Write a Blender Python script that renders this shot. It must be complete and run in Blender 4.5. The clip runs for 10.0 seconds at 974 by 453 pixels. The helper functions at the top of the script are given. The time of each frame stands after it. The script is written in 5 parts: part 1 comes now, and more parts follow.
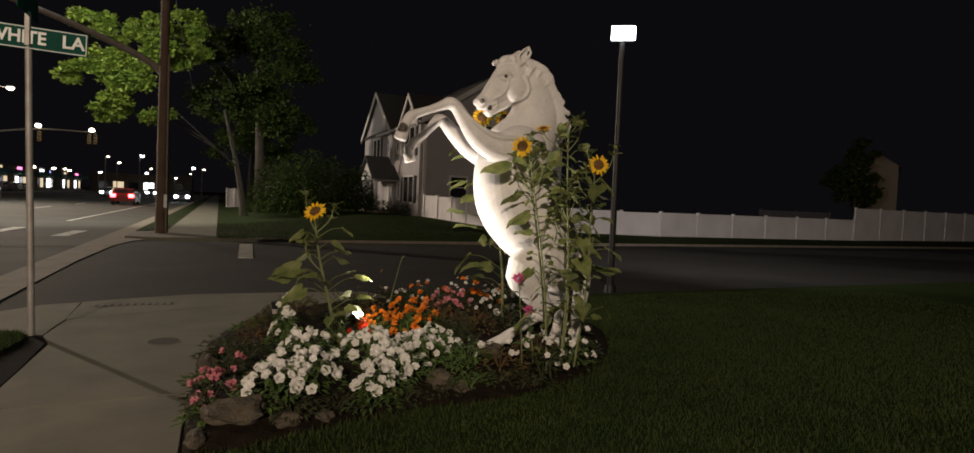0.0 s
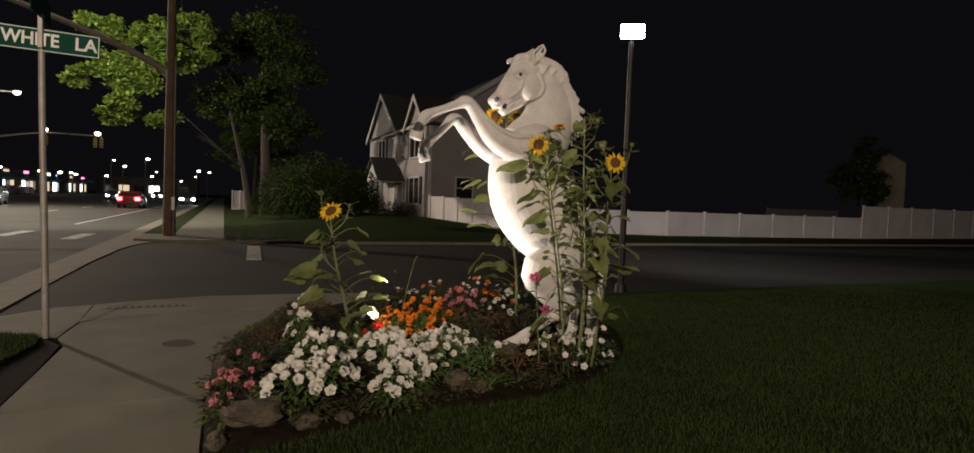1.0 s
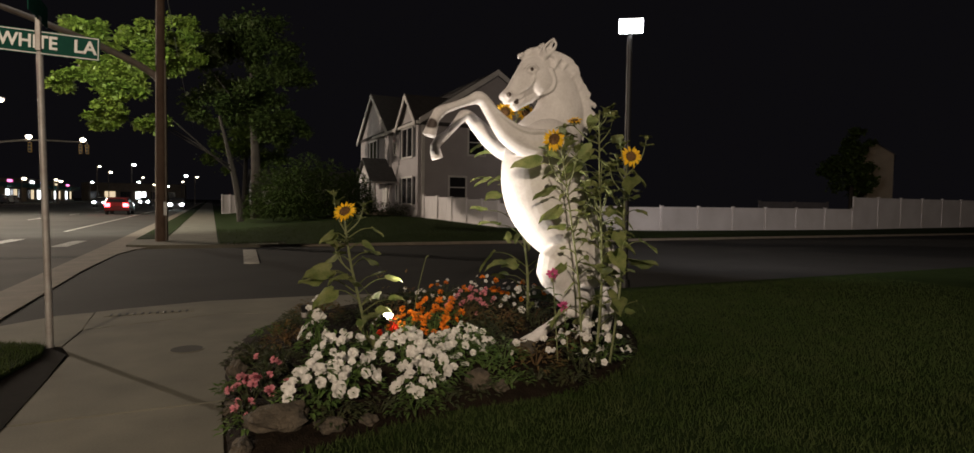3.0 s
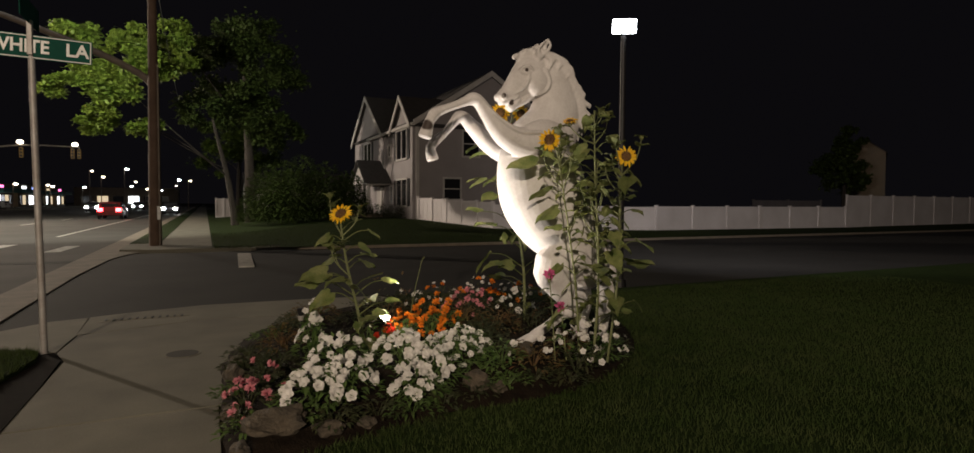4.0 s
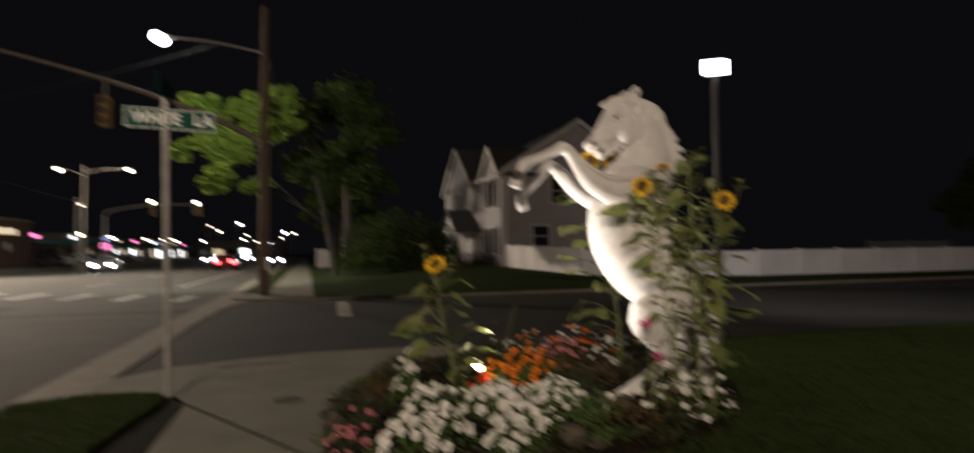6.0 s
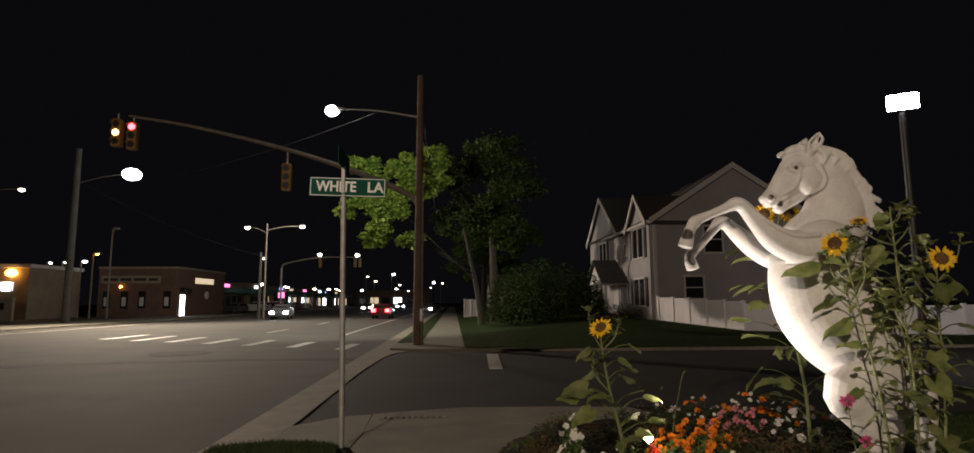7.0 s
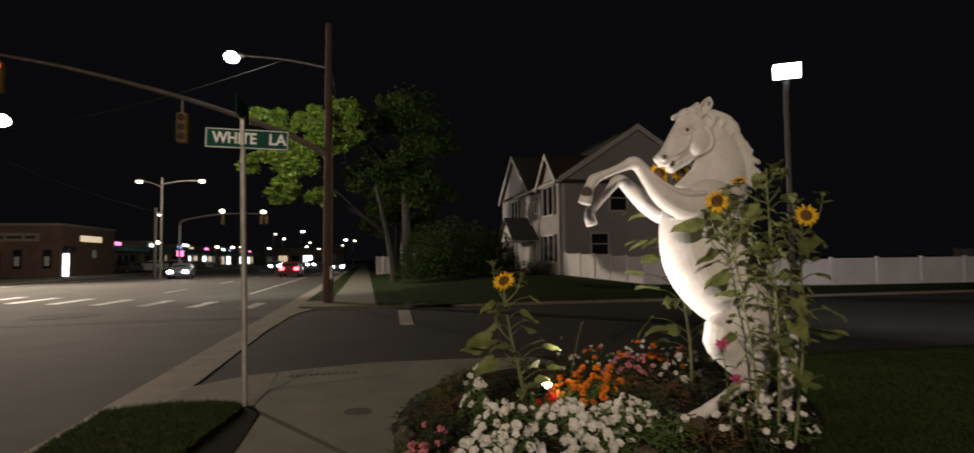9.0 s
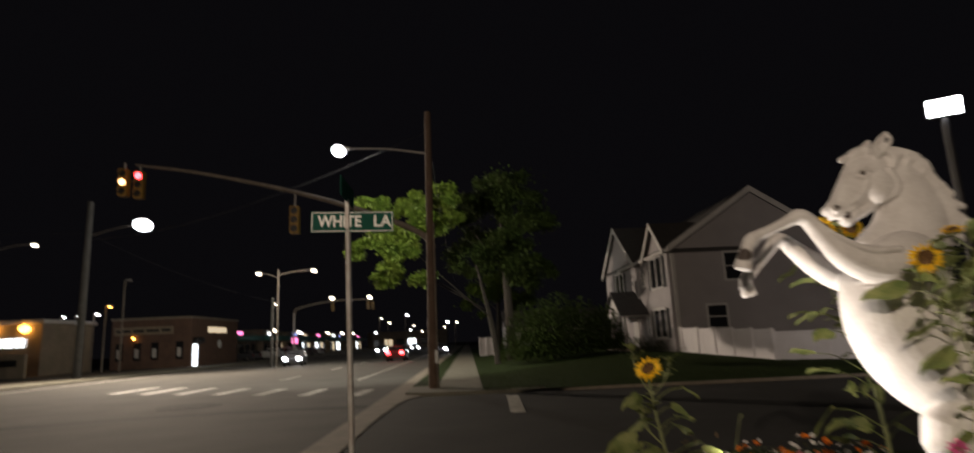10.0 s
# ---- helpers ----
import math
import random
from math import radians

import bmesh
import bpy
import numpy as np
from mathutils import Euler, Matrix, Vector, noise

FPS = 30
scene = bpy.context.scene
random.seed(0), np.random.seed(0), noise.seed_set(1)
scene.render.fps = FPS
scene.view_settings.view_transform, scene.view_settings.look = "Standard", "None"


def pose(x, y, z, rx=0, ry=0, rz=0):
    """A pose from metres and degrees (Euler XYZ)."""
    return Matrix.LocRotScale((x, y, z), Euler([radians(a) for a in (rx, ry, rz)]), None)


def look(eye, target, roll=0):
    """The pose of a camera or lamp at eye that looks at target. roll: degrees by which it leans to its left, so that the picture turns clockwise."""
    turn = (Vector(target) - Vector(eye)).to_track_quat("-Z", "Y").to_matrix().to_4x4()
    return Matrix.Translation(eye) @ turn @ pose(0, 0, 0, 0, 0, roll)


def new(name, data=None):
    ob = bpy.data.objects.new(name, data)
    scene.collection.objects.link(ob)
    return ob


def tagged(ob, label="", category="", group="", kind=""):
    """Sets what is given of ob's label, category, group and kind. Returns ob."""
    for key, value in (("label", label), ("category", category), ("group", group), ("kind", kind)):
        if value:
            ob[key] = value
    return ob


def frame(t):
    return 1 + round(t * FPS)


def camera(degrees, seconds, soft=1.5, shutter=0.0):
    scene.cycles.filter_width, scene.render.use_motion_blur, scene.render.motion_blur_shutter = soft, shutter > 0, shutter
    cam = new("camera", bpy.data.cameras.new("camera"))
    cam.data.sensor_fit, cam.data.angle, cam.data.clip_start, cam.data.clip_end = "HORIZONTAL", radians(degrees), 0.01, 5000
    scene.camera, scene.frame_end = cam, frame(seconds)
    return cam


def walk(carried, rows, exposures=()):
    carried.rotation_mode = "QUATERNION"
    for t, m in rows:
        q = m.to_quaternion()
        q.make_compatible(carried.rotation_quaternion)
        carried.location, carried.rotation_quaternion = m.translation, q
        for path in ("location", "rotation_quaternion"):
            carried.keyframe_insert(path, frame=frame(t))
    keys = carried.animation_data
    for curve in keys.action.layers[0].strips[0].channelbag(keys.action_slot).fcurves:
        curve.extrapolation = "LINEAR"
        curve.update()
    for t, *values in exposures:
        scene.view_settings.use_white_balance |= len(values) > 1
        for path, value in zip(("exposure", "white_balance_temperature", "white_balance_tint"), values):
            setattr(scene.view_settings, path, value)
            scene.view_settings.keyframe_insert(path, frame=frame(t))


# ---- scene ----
cam = camera(79.1, 10.0, shutter=0.8)
PATH = [
    (0, (0.520, 0.238, 1.545), (1.348, 2.056, 1.462), 2.4),
    (0.5, (0.487, 0.266, 1.529), (1.304, 2.090, 1.451), 2.2),
    (1, (0.441, 0.311, 1.527), (1.257, 2.136, 1.446), 2.0),
    (1.5, (0.381, 0.367, 1.507), (1.203, 2.188, 1.421), 1.5),
    (2, (0.334, 0.396, 1.501), (1.168, 2.212, 1.412), 1.1),
    (2.5, (0.292, 0.440, 1.502), (1.133, 2.252, 1.416), 1.0),
    (4, (0.259, 0.461, 1.500), (1.121, 2.265, 1.421), 0.3),
    (4.5, (0.262, 0.453, 1.494), (1.135, 2.250, 1.418), 0.1),
    (5, (0.258, 0.443, 1.500), (1.134, 2.240, 1.433), -0.1),
    (5.5, (0.260, 0.465, 1.502), (1.042, 2.307, 1.486), -0.4),
    (6, (0.233, 0.458, 1.518), (0.816, 2.369, 1.599), -0.7),
    (6.2, (0.184, 0.476, 1.558), (0.593, 2.427, 1.720), -0.9),
    (7.3, (0.066, 0.541, 1.625), (0.165, 2.523, 1.878), -0.4),
    (7.5, (0.066, 0.529, 1.619), (0.158, 2.511, 1.868), -0.5),
    (8, (0.106, 0.529, 1.617), (0.434, 2.495, 1.781), -0.4),
    (8.5, (0.123, 0.479, 1.614), (0.561, 2.428, 1.715), -0.6),
    (9, (0.132, 0.493, 1.605), (0.533, 2.449, 1.710), -0.7),
    (9.5, (0.080, 0.730, 1.610), (0.300, 2.703, 1.843), -1.5),
    (10, (0.030, 1.163, 1.654), (0.108, 3.126, 2.029), -2.6),
]
walk(cam, [(t, look(eye, target, roll)) for t, eye, target, roll in PATH], [(0, 0.5), (2.5, 0.62), (4.2, 0.42), (5.2, 0.4), (6, 0.42), (7.4, 0.25), (8, 0.3), (9, 0.25), (10, 0.25)])

# ---------------------------------------------------------------- light
world = bpy.data.worlds.new("night_sky")
scene.world = world
world.use_nodes = True
world.node_tree.nodes["Background"].inputs[0].default_value = (0.55, 0.5, 0.62, 1)
world.node_tree.nodes["Background"].inputs[1].default_value = 0.0044


def lamp(name, kind, place, watts, colour, radius=0.1, target=None, spread=120, blend=0.5):
    data = bpy.data.lights.new(name, kind)
    data.energy, data.color, data.shadow_soft_size = watts, colour, radius
    ob = new(name, data)
    if kind == "SPOT":
        data.spot_size, data.spot_blend = radians(spread), blend
    ob.matrix_world = look(place, target) if target else pose(*place)
    return tagged(ob, "light given off by a lamp", "light")


lamp("flower_bed_light", "SPOT", (1.71, 5.56, 0.5), 310, (1.0, 0.87, 0.74), 0.04, (2.7, 5.22, 1.62), 104, 1.0)
lamp("yard_lamp_light", "SPOT", (6.98, 8.88, 4.62), 34, (0.86, 0.95, 0.95), 0.12, (4.2, 3.6, 0.0), 150, 1.0)
lamp("yard_lamp_back_light", "SPOT", (7.3, 9.5, 4.6), 1500, (1.0, 0.93, 0.92), 0.12, (36.0, 22.5, 1.2), 120, 1.0)
lamp("street_light_glow", "SPOT", (-4.65, 22.84, 8.6), 6000, (1.0, 0.96, 0.8), 0.12, (-6.4, 36.0, 5.5), 125, 0.9)
lamp("avenue_light_glow", "SPOT", (-25.2, 47.8, 11.0), 26000, (1.0, 0.82, 0.64), 0.25, (-15.0, 36.0, 0.0), 165, 0.9)
lamp("roadside_light_glow", "POINT", (-7.0, -14.0, 8.0), 7800, (1.0, 0.8, 0.6), 0.2)
lamp("avenue_light_far_glow", "POINT", (-13.5, 58.0, 8.6), 2600, (1.0, 0.9, 0.75), 0.25)


# ---------------------------------------------------------------- materials
def material(name, a, b=None, rough=0.8, scale=8.0, fine=60.0, bump=0.3, metal=0.0, spread=0.12, depth=0.01, trans=0.0, coat=0.0, gloss=0.5):
    """Two colours mixed by coarse and fine noise in object space, with a little change from object to object."""
    m = bpy.data.materials.new(name)
    m.use_nodes = True
    nt = m.node_tree
    N, L = nt.nodes, nt.links
    bsdf = N["Principled BSDF"]
    b = b or tuple(c * 0.72 for c in a)
    geo = N.new("ShaderNodeNewGeometry")
    n1, n2 = N.new("ShaderNodeTexNoise"), N.new("ShaderNodeTexNoise")
    n1.inputs["Scale"].default_value, n2.inputs["Scale"].default_value = scale, fine
    n1.inputs["Detail"].default_value = n2.inputs["Detail"].default_value = 4
    for n in (n1, n2):
        L.new(geo.outputs["Position"], n.inputs["Vector"])
    add = N.new("ShaderNodeMath")
    add.operation = "MULTIPLY_ADD"
    L.new(n2.outputs["Fac"], add.inputs[0])
    add.inputs[1].default_value = 0.45
    L.new(n1.outputs["Fac"], add.inputs[2])
    ramp = N.new("ShaderNodeMapRange")
    ramp.inputs["From Min"].default_value, ramp.inputs["From Max"].default_value = 0.5, 0.95
    L.new(add.outputs[0], ramp.inputs["Value"])
    mix = N.new("ShaderNodeMix")
    mix.data_type = "RGBA"
    mix.inputs["A"].default_value, mix.inputs["B"].default_value = (*a, 1), (*b, 1)
    L.new(ramp.outputs["Result"], mix.inputs["Factor"])
    hsv = N.new("ShaderNodeHueSaturation")
    info = N.new("ShaderNodeObjectInfo")
    vary = N.new("ShaderNodeMath")
    vary.operation = "ADD"
    L.new(info.outputs["Random"], vary.inputs[0])
    L.new(geo.outputs["Random Per Island"], vary.inputs[1])
    val = N.new("ShaderNodeMapRange")
    val.inputs["From Max"].default_value = 2.0
    val.inputs["To Min"].default_value, val.inputs["To Max"].default_value = 1 - spread, 1 + spread
    L.new(vary.outputs[0], val.inputs["Value"])
    L.new(val.outputs["Result"], hsv.inputs["Value"])
    L.new(mix.outputs["Result"], hsv.inputs["Color"])
    L.new(hsv.outputs["Color"], bsdf.inputs["Base Color"])
    bsdf.inputs["Roughness"].default_value, bsdf.inputs["Metallic"].default_value = rough, metal
    bsdf.inputs["Coat Weight"].default_value, bsdf.inputs["Specular IOR Level"].default_value = coat, gloss
    if bump:
        bp = N.new("ShaderNodeBump")
        bp.inputs["Strength"].default_value, bp.inputs["Distance"].default_value = bump, depth
        L.new(add.outputs[0], bp.inputs["Height"])
        L.new(bp.outputs["Normal"], bsdf.inputs["Normal"])
    if trans:
        tr = N.new("ShaderNodeBsdfTranslucent")
        L.new(hsv.outputs["Color"], tr.inputs["Color"])
        ms = N.new("ShaderNodeMixShader")
        ms.inputs[0].default_value = trans
        L.new(bsdf.outputs[0], ms.inputs[1])
        L.new(tr.outputs[0], ms.inputs[2])
        L.new(ms.outputs[0], N["Material Output"].inputs["Surface"])
    return m


def glow(name, colour, strength):
    m = bpy.data.materials.new(name)
    m.use_nodes = True
    b = m.node_tree.nodes["Principled BSDF"]
    b.inputs["Base Color"].default_value = (0.8, 0.8, 0.8, 1)
    b.inputs["Emission Color"].default_value = (*colour, 1)
    b.inputs["Emission Strength"].default_value = strength
    return m


ASPHALT = material("asphalt", (0.05, 0.048, 0.044), (0.082, 0.078, 0.07), 0.9, 0.5, 90, 0.5, depth=0.006, gloss=0.25)
LANE = material("lane_asphalt", (0.015, 0.015, 0.0145), (0.026, 0.025, 0.024), 0.9, 0.7, 90, 0.5, depth=0.006, gloss=0.25)
CONCRETE = material("concrete", (0.195, 0.184, 0.142), (0.125, 0.118, 0.092), 0.88, 1.6, 70, 0.3, depth=0.004, spread=0.08)
KERB = material("kerb_concrete", (0.25, 0.21, 0.165), (0.16, 0.137, 0.108), 0.85, 2.5, 50, 0.3, spread=0.1)
PAINT = material("road_paint", (0.62, 0.6, 0.55), (0.22, 0.21, 0.19), 0.6, 5, 60, 0.2, depth=0.002)
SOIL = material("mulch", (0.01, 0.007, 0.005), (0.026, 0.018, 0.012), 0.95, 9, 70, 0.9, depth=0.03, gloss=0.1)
NEARBLACK = material("near_black_strip", (0.006, 0.005, 0.004), (0.012, 0.009, 0.007), 0.95, 9, 70, 0.3, depth=0.01, gloss=0.05)
LAWN = material("lawn", (0.015, 0.028, 0.006), (0.026, 0.04, 0.011), 0.9, 3, 45, 0.8, depth=0.03, gloss=0.08)
BLADE = material("grass_blade", (0.032, 0.056, 0.012), (0.054, 0.07, 0.023), 0.75, 2.5, 20, 0, spread=0.35, trans=0.25, gloss=0.15)
ROCK = material("rock", (0.115, 0.092, 0.066), (0.03, 0.026, 0.02), 0.9, 7, 55, 1.0, spread=0.25, depth=0.03)
STATUE = material("white_statue_paint", (0.7, 0.68, 0.68), (0.53, 0.505, 0.5), 0.62, 5, 45, 0.25, depth=0.006, spread=0.0)


def dark_spots(m, spots):
    """Dark colour in round spots (x, half width from the statue's middle, z, radius), on both sides."""
    nt = m.node_tree
    N, L = nt.nodes, nt.links
    bsdf = N["Principled BSDF"]
    last = bsdf.inputs["Base Color"].links[0].from_socket
    geo = N.new("ShaderNodeNewGeometry")
    for x, y, z, r in spots:
        d = N.new("ShaderNodeVectorMath")
        d.operation = "DISTANCE"
        L.new(geo.outputs["Position"], d.inputs[0])
        d.inputs[1].default_value = (x, y, z)
        f = N.new("ShaderNodeMapRange")
        f.inputs["From Min"].default_value, f.inputs["From Max"].default_value = r * 0.75, r
        f.inputs["To Min"].default_value, f.inputs["To Max"].default_value = 1, 0
        L.new(d.outputs["Value"], f.inputs["Value"])
        mix = N.new("ShaderNodeMix")
        mix.data_type = "RGBA"
        L.new(f.outputs["Result"], mix.inputs["Factor"])
        L.new(last, mix.inputs["A"])
        mix.inputs["B"].default_value = (0.05, 0.035, 0.03, 1)
        last = mix.outputs["Result"]
    L.new(last, bsdf.inputs["Base Color"])


# eyes, nostrils and a hoof band; the mouth pair paints the open gap's shade
dark_spots(STATUE, [(2.862, 5.2 + s * 0.098, 2.69, 0.019) for s in (-1, 1)] + [(2.648, 5.2 + s * 0.08, 2.452, 0.023) for s in (-1, 1)]
              + [(2.735, 5.2 + s * 0.05, 2.402, 0.03) for s in (-1, 1)] + [(1.885, 5.0, 2.125, 0.055)])
LEAF = material("leaf", (0.065, 0.13, 0.028), (0.12, 0.18, 0.05), 0.55, 9, 60, 0.25, spread=0.35, trans=0.25)
SUNLEAF = material("sunflower_leaf", (0.068, 0.1, 0.025), (0.19, 0.2, 0.075), 0.6, 10, 60, 0.4, spread=0.55, trans=0.3)
STEM = material("stem", (0.2, 0.22, 0.1), (0.13, 0.15, 0.06), 0.7, 20, 90, 0.3)
DARKLEAF = material("dark_leaf", (0.03, 0.05, 0.016), (0.055, 0.052, 0.022), 0.6, 9, 60, 0.2, spread=0.35, trans=0.15)
REDLEAF = material("dry_leaf", (0.15, 0.07, 0.03), (0.1, 0.09, 0.03), 0.7, 9, 60, 0.2, spread=0.4, trans=0.2)
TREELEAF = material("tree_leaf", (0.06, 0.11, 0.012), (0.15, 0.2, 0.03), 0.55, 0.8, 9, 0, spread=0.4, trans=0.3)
# darker copy of tree_leaf with the shade of unlit foliage in its colour
SHADEDLEAF = material("shaded_leaf", (0.03, 0.052, 0.01), (0.055, 0.08, 0.017), 0.7, 0.8, 9, 0, spread=0.4, trans=0.1, gloss=0.2)
WHITEPETAL = material("white_petal", (0.8, 0.78, 0.76), (0.66, 0.64, 0.6), 0.7, 20, 90, 0.15, spread=0.12, trans=0.25)
ORANGEPETAL = material("orange_petal", (0.85, 0.3, 0.015), (0.75, 0.2, 0.01), 0.7, 20, 90, 0.2, spread=0.2, trans=0.2)
REDPETAL = material("red_petal", (0.7, 0.05, 0.012), (0.6, 0.03, 0.01), 0.7, 20, 90, 0.2, spread=0.2, trans=0.2)
PINKPETAL = material("pink_petal", (0.72, 0.32, 0.36), (0.6, 0.2, 0.26), 0.7, 20, 90, 0.2, spread=0.2, trans=0.2)
MAGENTA = material("magenta_petal", (0.6, 0.13, 0.3), (0.5, 0.08, 0.22), 0.7, 20, 90, 0.2, spread=0.15, trans=0.2)
YELLOW = material("yellow_petal", (0.88, 0.6, 0.02), (0.85, 0.48, 0.012), 0.65, 15, 90, 0.2, spread=0.15, trans=0.25)
SEED = material("sunflower_disc", (0.06, 0.028, 0.01), (0.16, 0.08, 0.02), 0.9, 60, 160, 0.9, depth=0.01)
WOOD = material("weathered_pole_wood", (0.13, 0.085, 0.06), (0.08, 0.05, 0.036), 0.85, 3, 60, 0.6, depth=0.01)
STEEL = material("galvanised_steel", (0.42, 0.41, 0.4), (0.3, 0.27, 0.25), 0.55, 6, 60, 0.15, metal=0.35)
OLDSTEEL = material("weathered_steel", (0.2, 0.17, 0.14), (0.12, 0.1, 0.085), 0.75, 5, 60, 0.2)
GREYWOOD = material("grey_pole_wood", (0.085, 0.08, 0.074), (0.05, 0.047, 0.043), 0.9, 3, 60, 0.6, depth=0.01)
GREYFENCE = material("grey_fence_board", (0.1, 0.092, 0.1), (0.07, 0.065, 0.07), 0.8, 2, 40, 0.3)
DARKSTEEL = material("dark_metal", (0.014, 0.014, 0.016), (0.022, 0.021, 0.023), 0.5, 6, 60, 0.1, metal=0.4)
GREEN = material("green_sign_sheeting", (0.012, 0.075, 0.055), (0.01, 0.06, 0.045), 0.8, 6, 60, 0.05, spread=0, gloss=0.1)
SIGNWHITE = material("white_sign_sheeting", (0.66, 0.67, 0.66), (0.5, 0.51, 0.5), 0.4, 8, 60, 0.05, spread=0)
SIDING = material("vinyl_siding", (0.32, 0.295, 0.302), (0.26, 0.24, 0.247), 0.6, 0.8, 30, 0.1, spread=0.04)
TRIM = material("white_trim", (0.5, 0.48, 0.47), (0.4, 0.385, 0.375), 0.55, 2, 40, 0.1, spread=0.05)
SHINGLE = material("roof_shingle", (0.035, 0.033, 0.034), (0.055, 0.05, 0.05), 0.9, 4, 40, 0.6, depth=0.01)
GLASS = material("dark_window_glass", (0.012, 0.012, 0.014), (0.02, 0.02, 0.022), 0.12, 1, 5, 0, spread=0.0)
VINYL = material("white_vinyl_fence", (0.72, 0.69, 0.71), (0.6, 0.57, 0.58), 0.55, 1.0, 30, 0.08, spread=0.06)
BARK = material("bark", (0.022, 0.018, 0.014), (0.04, 0.032, 0.026), 0.95, 4, 40, 0.9, depth=0.03)
BRICK = material("brown_brick", (0.13, 0.075, 0.052), (0.085, 0.05, 0.038), 0.9, 1.5, 12, 0.4)
STUCCO = material("pale_stucco", (0.24, 0.195, 0.145), (0.17, 0.14, 0.105), 0.85, 1, 20, 0.2)
TEAL = material("teal_canopy", (0.06, 0.2, 0.19), (0.05, 0.15, 0.15), 0.7, 1, 20, 0.1)
CARGREY = material("grey_car_paint", (0.09, 0.09, 0.1), (0.07, 0.07, 0.08), 0.3, 2, 20, 0, coat=0.6)
CARRED = material("dark_red_car_paint", (0.14, 0.012, 0.012), (0.1, 0.01, 0.01), 0.3, 2, 20, 0, coat=0.6)
CARWHITE = material("white_car_paint", (0.6, 0.6, 0.6), (0.5, 0.5, 0.5), 0.3, 2, 20, 0, coat=0.6)
RUBBER = material("tyre_rubber", (0.02, 0.02, 0.02), None, 0.9)
SIGNALYELLOW = material("signal_yellow", (0.34, 0.19, 0.03), (0.22, 0.13, 0.03), 0.6, 8, 40, 0.1)
LIT = glow("cool_lamp_glass", (0.93, 0.96, 1.0), 14)
LITWARM = glow("warm_lamp_glass", (1.0, 0.86, 0.66), 8)
LITORANGE = glow("sodium_lamp_glass", (1.0, 0.42, 0.06), 12)
LITRED = glow("red_lamp_lens", (1.0, 0.03, 0.04), 14)
LITHEAD = glow("headlamp_glass", (0.95, 0.97, 1.0), 40)
LITAMBER = glow("amber_lamp_lens", (1.0, 0.5, 0.2), 5)
SHOPWHITE = glow("lit_shop_window", (0.9, 0.95, 1.0), 2.6)
SHOPWARM = glow("lit_shop_window_warm", (1.0, 0.78, 0.5), 0.55)
SHOPPINK = glow("pink_shop_sign", (1.0, 0.2, 0.5), 2.0)
SHOPBLUE = glow("blue_shop_sign", (0.3, 0.4, 1.0), 1.6)
SPOTGLASS = glow("spotlight_glass", (1.0, 0.88, 0.66), 60)


# ---------------------------------------------------------------- mesh helpers
def link(name, bm, mats, parent=None, label="", smooth=False):
    me = bpy.data.meshes.new(name)
    bm.to_mesh(me)
    bm.free()
    for m in mats if isinstance(mats, (list, tuple)) else [mats]:
        me.materials.append(m)
    if smooth:
        me.shade_smooth()
    ob = new(name, me)
    if parent:
        ob.parent = parent
    if label:
        ob["label"] = label
    return ob


def part(name, bm, mat, parent, label="", smooth=False):
    return link(name, bm, mat, parent, label, smooth)


def thing(name, place, label, category, group="", turn=0):
    e = new(name)
    e.matrix_world = pose(*place, 0, 0, turn)
    return tagged(e, label, category, group)


def box(x0, x1, y0, y1, z0, z1, bevel=0.0, bm=None):
    bm = bm or bmesh.new()
    vs = [bm.verts.new((x, y, z)) for z in (z0, z1) for x, y in ((x0, y0), (x1, y0), (x1, y1), (x0, y1))]
    fs = [bm.faces.new([vs[i] for i in q]) for q in ((3, 2, 1, 0), (4, 5, 6, 7), (0, 1, 5, 4), (1, 2, 6, 5), (2, 3, 7, 6), (3, 0, 4, 7))]
    if bevel:
        es = list({e for f in fs for e in f.edges})
        bmesh.ops.bevel(bm, geom=es, offset=bevel, segments=1, affect="EDGES")
    return bm


def spline(pts, n):
    """Catmull-Rom through rows of numbers, n steps a span."""
    p = [np.array(q, float) for q in pts]
    p = [2 * p[0] - p[1]] + p + [2 * p[-1] - p[-2]]
    out = []
    for i in range(1, len(p) - 2):
        for k in range(n):
            t = k / n
            out.append(0.5 * (2 * p[i] + (p[i + 1] - p[i - 1]) * t + (2 * p[i - 1] - 5 * p[i] + 4 * p[i + 1] - p[i + 2]) * t * t
                              + (3 * p[i] - p[i - 1] - 3 * p[i + 1] + p[i + 2]) * t ** 3))
    return out + [p[-2]]


